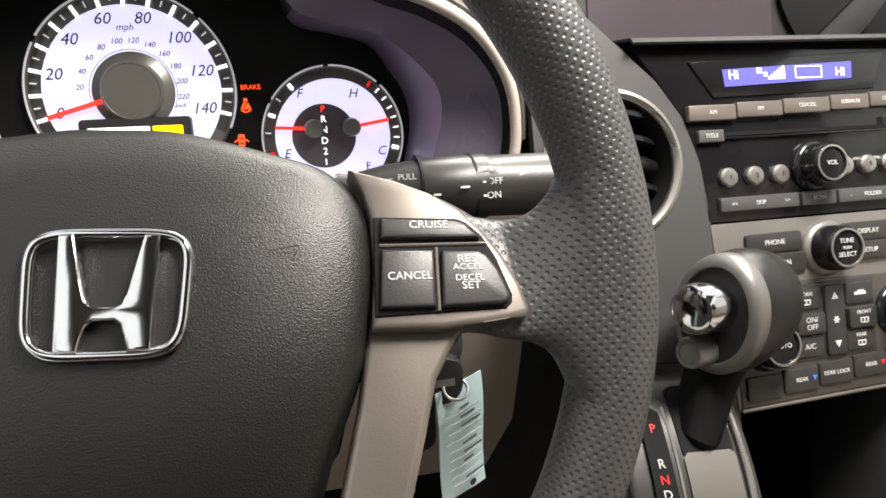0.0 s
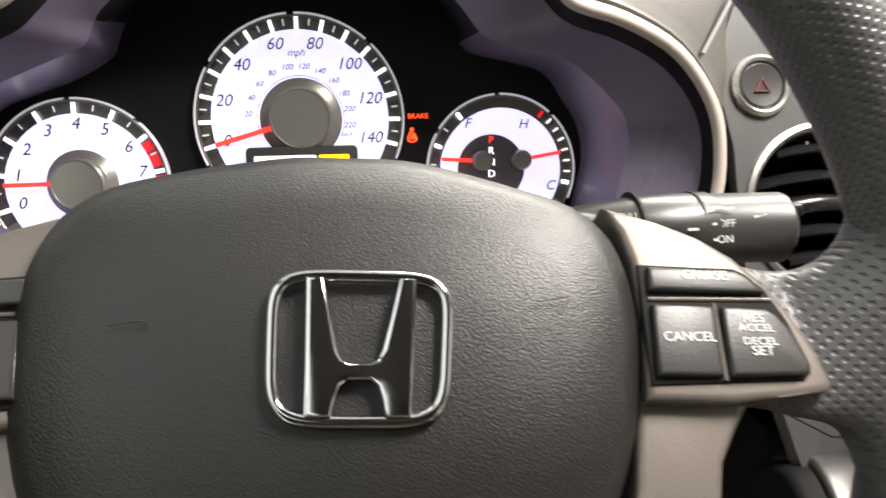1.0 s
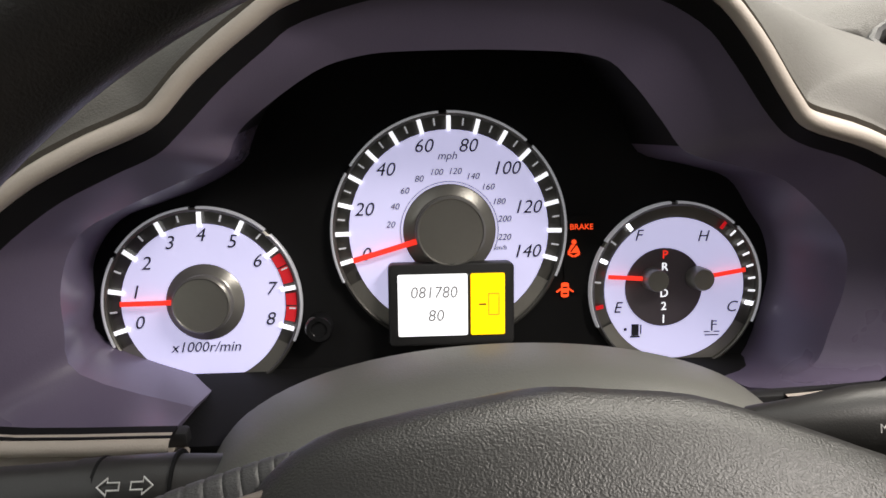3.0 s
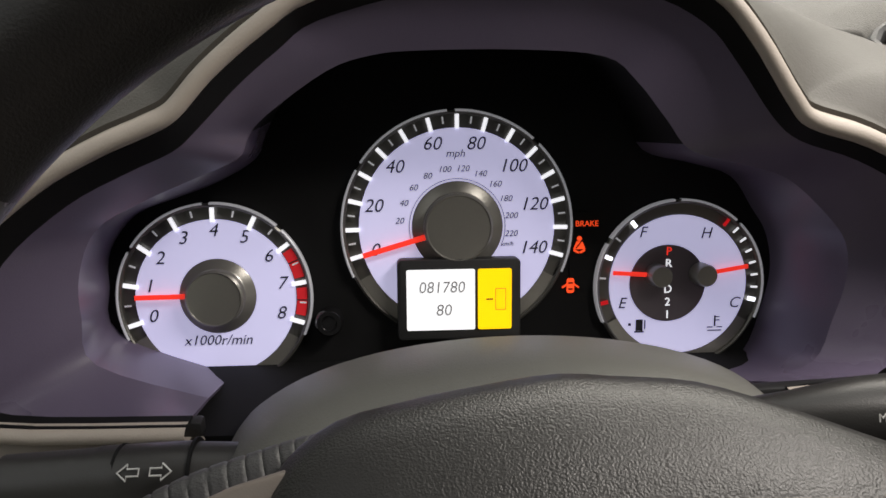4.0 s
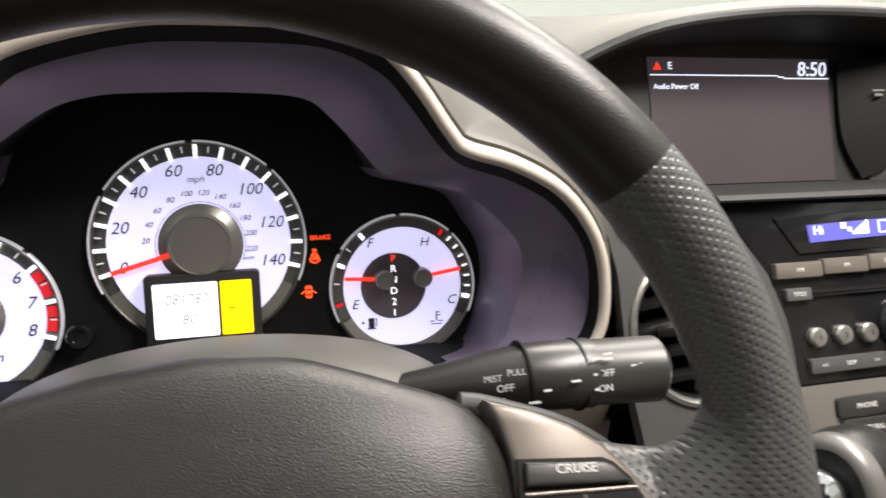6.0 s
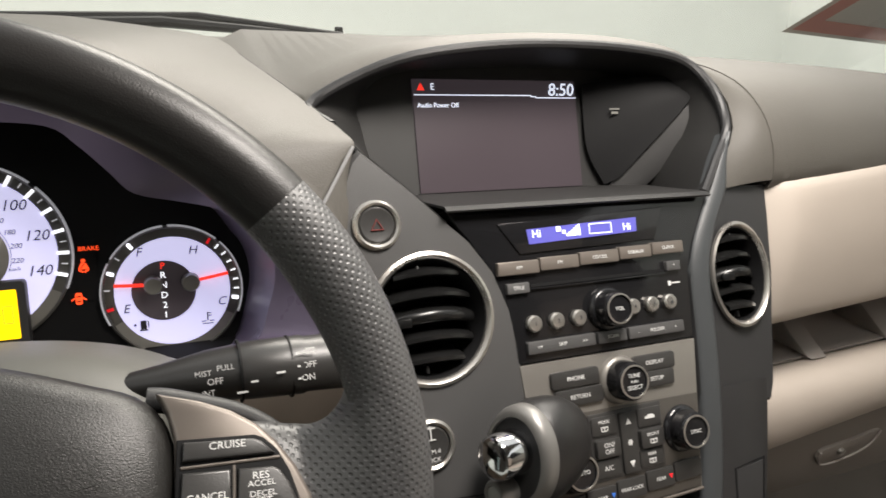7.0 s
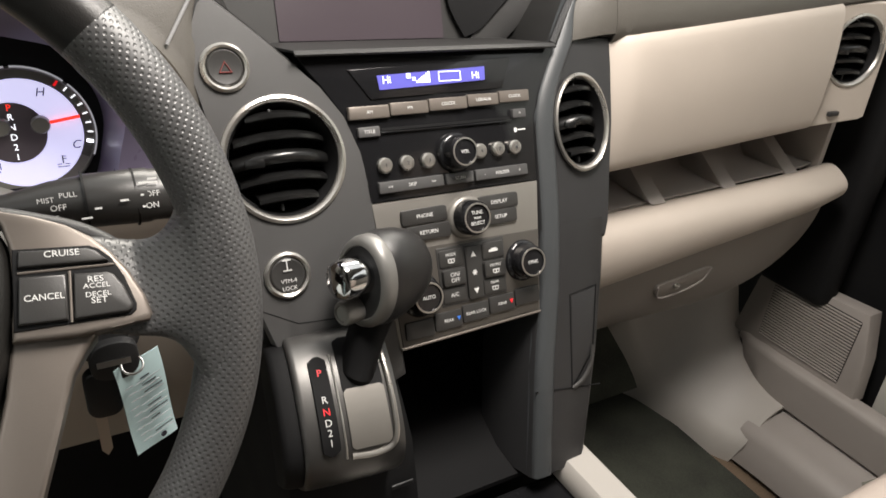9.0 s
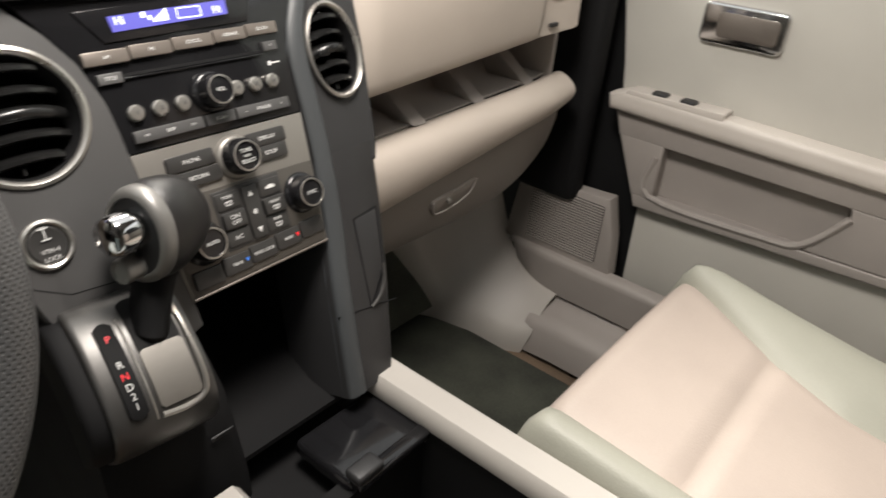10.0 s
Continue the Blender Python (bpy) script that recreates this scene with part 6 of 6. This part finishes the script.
sill = thing("door_sill", "taupe door sill trim", "sill trim", (1.2, 0.2, 0.1), kind="structure")
rows = []
for y in (0.418, 0.35, 0.30, 0.2, 0.1, 0.0, -0.2, -0.45, -0.7):
    dz = 0.05 * (max(0, y - 0.40) / 0.085) ** 1.5
    rows.append([Vector((1.145, y, 0.06 - dz)), Vector((1.152, y, 0.115 - dz)), Vector((1.163, y, 0.132 - dz)), Vector((1.185, y, 0.142 - dz)), Vector((1.235, y, 0.148 - dz)), Vector((1.25, y, 0.17 - dz)), Vector((1.262, y, 0.178 - dz))])
part("sill_trim", loft(rows, thick=-0.004), "taupe", sill, "taupe plastic sill", smooth=60)
kick = thing("kick_panel", "taupe kick panel with a ribbed speaker grille", "kick panel", (1.25, 0.4, 0.24))
KICK = Matrix.Translation((1.252, 0.40, 0.30)) @ Matrix(((0, 0, -1, 0), (-1, 0, 0, 0), (0, 1, 0, 0), (0, 0, 0, 1)))
part("panel", plate([(-0.125, 0.086), (0.072, 0.099), (0.092, 0.02), (0.100, -0.06), (-0.148, -0.06)][::-1], 0.012, 0.004, back=-0.02), "taupe", kick, "taupe plastic panel", m=KICK)
part("grille_back", plate(rounded(0.160, 0.124, 0.004, cx=-0.014, cy=0.020)[::-1], 0.0124, back=0.0), "deep", kick, "dark grille backing", m=KICK)
for k in range(22):
    part("grille_rib", box(0.158, 0.0034, 0.0030, (-0.014, -0.039 + 0.0056 * k, 0.0134), 0.0008, 1), "taupe", kick, m=KICK)
rows = []
for lx in np.linspace(-0.128, 0.62, 30):
    k = min(1.0, max(0.0, (lx + 0.128) / 0.10)) ** 0.5
    rows.append([Vector((lx, -0.056, 0.0)), Vector((lx, -0.056, 0.006 + 0.018 * k)), Vector((lx, -0.060, 0.010 + 0.018 * k)), Vector((lx, -0.068, 0.011 + 0.018 * k)), Vector((lx, -0.060 - 0.080 * k, 0.006 + 0.014 * k)), Vector((lx, -0.064 - 0.088 * k, 0.0)), Vector((lx, -0.064 - 0.090 * k, -0.02))])
part("lower_bulge", loft(rows, thick=-0.003), "taupe", kick, "taupe bulging lower edge", m=KICK, smooth=50)
part("seal", tube([Vector((lx, -0.066 - 0.092 * min(1.0, max(0.0, (lx + 0.128) / 0.10)) ** 0.5, 0.004)) for lx in np.linspace(-0.132, 0.62, 30)], 0.0045, 8), "rubber", kick, "black rubber seal", m=KICK)
door = thing("passenger_door", "pale vinyl passenger door with a taupe armrest", "car door", (1.3, 0.0, 0.25))
DOOR = Matrix.Translation((1.28, 0.0, 0.0)) @ Matrix(((0, 0, -1, 0), (-1, 0, 0, 0), (0, 1, 0, 0), (0, 0, 0, 1)))
part("lower_panel", plate([(-0.285, 0.20), (0.95, 0.20), (0.95, 0.44), (-0.290, 0.395)], 0.0, 0.004, back=-0.05), "sage", door, "pale lower door panel", m=DOOR)
part("upper_panel", plate([(-0.362, 0.56), (0.95, 0.55), (0.95, 0.93), (-0.430, 0.93), (-0.397, 0.76), (-0.374, 0.64)], 0.0, 0.004, back=-0.05), "sage", door, "pale upper door panel", m=DOOR)
for pts in ([(-0.345, 0.520), (0.95, 0.505), (0.95, 0.57), (-0.37, 0.59)], [(-0.290, 0.395), (0.95, 0.440), (0.95, 0.450), (0.00, 0.425), (-0.300, 0.421)], [(-0.300, 0.418), (-0.258, 0.420), (-0.258, 0.524), (-0.345, 0.524)], [(0.00, 0.426), (0.95, 0.448), (0.95, 0.509), (0.045, 0.517), (0.050, 0.492)]):
    part("middle_panel", plate(pts, 0.024, 0.004, back=-0.04, seg=3), "taupe", door, "taupe middle panel", m=DOOR)
part("armrest", plate([(-0.37, 0.565), (0.95, 0.535), (0.95, 0.590), (0.1, 0.592), (-0.34, 0.605), (-0.375, 0.592)], 0.042, 0.012, back=0.0, seg=3), "cream", door, "pale beige armrest", m=DOOR)
part("pocket", plate([(-0.29, 0.41), (0.06, 0.42), (0.08, 0.53), (-0.29, 0.54)], -0.004, back=-0.02), "taupe", door, "recessed map pocket", m=DOOR)
part("pocket_lip", tube(spline([Vector((-0.268, 0.500, 0.022)), Vector((-0.266, 0.424, 0.022)), Vector((-0.06, 0.423, 0.022)), Vector((0.00, 0.436, 0.022)), Vector((0.05, 0.500, 0.022))], 5), 0.006, 8), "taupe", door, "rounded pocket edge", m=DOOR)
part("switch_plate", plate(rounded(0.17, 0.014, 0.004, cx=-0.255, cy=0.6010)[::-1], 0.040, 0.002, back=0.0), "cream", door, m=DOOR)
for x in (-0.285, -0.235):
    part("door_switch", box(0.026, 0.010, 0.022, (x, 0.6080, 0.026), 0.003), "black", door, "black window switch", m=DOOR)
hand = part("handle_frame", plate(rounded(0.130, 0.062, 0.010, cx=-0.190, cy=0.735)[::-1], 0.010, 0.004, back=0.0, seg=3), "chrome", door, "silver inner door handle", m=DOOR)
part("handle_cup", plate(rounded(0.094, 0.038, 0.008, cx=-0.182, cy=0.735)[::-1], 0.0112, 0.001, back=0.0), "bronze", hand, m=DOOR)
part("door_gap", box(0.04, 1.02, 0.85, (1.340, 0.65, 0.445)), "deep", foot, "dark door gap")
# windscreen pillar and the dark end of the dashboard
apil = thing("windscreen_pillar", "pale grey windscreen pillar trim", "pillar trim", (1.3, 0.6, 0.9), kind="structure")
part("pillar_trim", tube(spline([Vector((1.345, 0.82, 0.875)), Vector((1.335, 0.675, 0.948)), Vector((1.30, 0.45, 1.085)), Vector((1.18, 0.10, 1.34))], 5), 0.042, 14, flat=0.7), "apillar", apil, m=Matrix.Identity(4))
part("pillar_trim", tube(spline([Vector((-0.42, 0.80, 0.90)), Vector((-0.35, 0.58, 1.03)), Vector((-0.29, 0.40, 1.17)), Vector((-0.21, 0.10, 1.36))], 5), 0.045, 14, flat=0.7), "apillar", apil, m=Matrix.Identity(4))
part("dash_end", box(0.05, 0.30, 0.50, (1.245, 0.545, 0.62), 0.02, 3), "deep", dash, "dark dashboard end")
part("dash_core", box(1.25, 0.25, 0.32, (0.62, 0.72, 0.70), 0.02), "deep", dash)
part("knee_panel", loft([[Vector((x, 0.412, 0.672)), Vector((x, 0.415, 0.64)), Vector((x, 0.435, 0.52)), Vector((x, 0.50, 0.42))] for x in np.linspace(-0.40, 0.262, 10)], thick=-0.004), "tan", dash, "taupe knee panel", smooth=60)
part("under_dash", box(1.6, 0.03, 0.5, (0.4, 0.72, 0.30)), "deep", dash)

# ---- passenger seat ----
seat = thing("passenger_seat", "beige leather passenger seat with grey-beige bolsters", "car seat", (0.88, -0.2, 0.1))


def cushion(u, v):
    """A point of the cushion: u across (-1..1, bolsters beyond 0.6), v from the front (0) to the back (1)."""
    inner_r = float(np.interp(v, (0, 0.10, 0.30, 0.48, 1), (1.035, 1.012, 0.945, 0.905, 0.885)))
    x = float(np.interp(u, (-1, -0.6, 0.6, 1), (0.602, 0.657, inner_r, 1.068 - 0.03 * max(0, 0.10 - v) / 0.10)))
    y = 0.117 - 0.55 * v - 0.030 * max(0, u - 0.5) ** 2 * (1 - v)
    z = 0.427 - 0.045 * v - 0.06 * max(0, 1 - v / 0.055) ** 2
    z += 0.016 * math.sin(math.pi * min(1, max(0, (abs(u) - 0.6) / 0.4))) + 0.014 * max(0, u - 0.6) / 0.4
    z -= 0.05 * max(0, (abs(u) - 0.86) / 0.14) ** 2
    z -= 0.007 * math.exp(-((abs(u) - 0.60) / 0.03) ** 2) + 0.010 * math.exp(-((v - 0.311) / 0.016) ** 2) * (abs(u) < 0.6)
    return Vector((x, y, z + 0.006 * math.cos(u * 2.2)))


def patch(u0, u1, nu=24, nv=48):
    rows = []
    for v in np.linspace(0, 1, nv):
        row = [cushion(u, v) for u in np.linspace(u0, u1, nu)]
        rows.append(row)
    front = [Vector((p.x, p.y + 0.012, p.z - 0.05)) for p in rows[0]]
    front2 = [Vector((p.x, p.y - 0.01, 0.20)) for p in rows[0]]
    return [front2, front] + rows


part("cushion", loft(patch(-0.60, 0.60), thick=-0.004), "fabric", seat, "beige leather cushion", smooth=70)
part("left_bolster", loft(patch(-1.0, -0.60, 14), thick=-0.004), "bolster", seat, "grey-beige side bolster", smooth=70)
part("right_bolster", loft(patch(0.60, 1.0, 14), thick=-0.004), "bolster", seat, "grey-beige side bolster", smooth=70)
part("seat_base", box(0.44, 0.50, 0.26, (0.845, -0.20, 0.20), 0.02), "bolster", seat, "plastic seat base")
part("backrest", box(0.46, 0.16, 0.62, (0.845, -0.62, 0.70), 0.06, 4, rot=Matrix.Rotation(radians(-14), 4, "X")), "fabric", seat, "beige backrest")

# ---- windscreen, wiper and sticker ----
def screen_pt(x, s):
    """A point of the windscreen: s runs from its foot (0) to the roof (1)."""
    return Vector((x, 1.03 - 0.86 * s - 0.10 * ((x - 0.46) / 0.8) ** 2, 0.90 + 0.52 * s - 0.02 * ((x - 0.46) / 0.8) ** 2))


wind = part("windscreen", loft([[screen_pt(x, s) for x in np.linspace(-0.38, 1.30, 17)] for s in np.linspace(0, 1, 7)], thick=0.004), "glass", None, m=Matrix.Identity(4), smooth=80)
wind.visible_shadow = False
tagged(wind, "clear raked windscreen", "windscreen", kind="structure")
wiper = thing("windscreen_wiper", "black windscreen wiper resting at the glass foot", "wiper", (0.1, 1.05, 0.92))
part("arm", tube([(-0.25, 1.045, 0.925), (0.15, 1.050, 0.945), (0.36, 1.075, 0.935), (0.62, 1.09, 0.915)], [0.006, 0.008, 0.006, 0.004], 8), "rubber", wiper, m=Matrix.Identity(4))
part("blade", tube([(-0.35, 1.075, 0.93), (0.2, 1.075, 0.955), (0.42, 1.075, 0.935)], 0.006, 8), "rubber", wiper, m=Matrix.Identity(4))
part("washer_jet", box(0.012, 0.015, 0.014, (0.425, 1.12, 0.942), 0.003), "rubber", wiper)
sticker = thing("windscreen_sticker", "square sticker with a faded red border on the glass", "sticker", (1.12, 0.7, 0.97))
STK = Matrix.Translation((1.220, 0.716, 1.014)) @ Matrix(((0.989, -0.05, 0, 0), (0.130, -0.855, -0.5, 0), (-0.06, 0.515, -0.86, 0), (0, 0, 0, 1)))
part("sheet", box(0.322, 0.190, 0.0004, (0, 0, -0.001)), "paper", sticker, "faded grey paper", m=STK)
for x, y, w, h in ((0, 0.068, 0.298, 0.032), (0, -0.068, 0.298, 0.032), (-0.133, 0, 0.032, 0.104), (0.133, 0, 0.032, 0.104)):
    part("border", box(w, h, 0.0006, (x, y, 0)), "redsticker", sticker, m=STK)
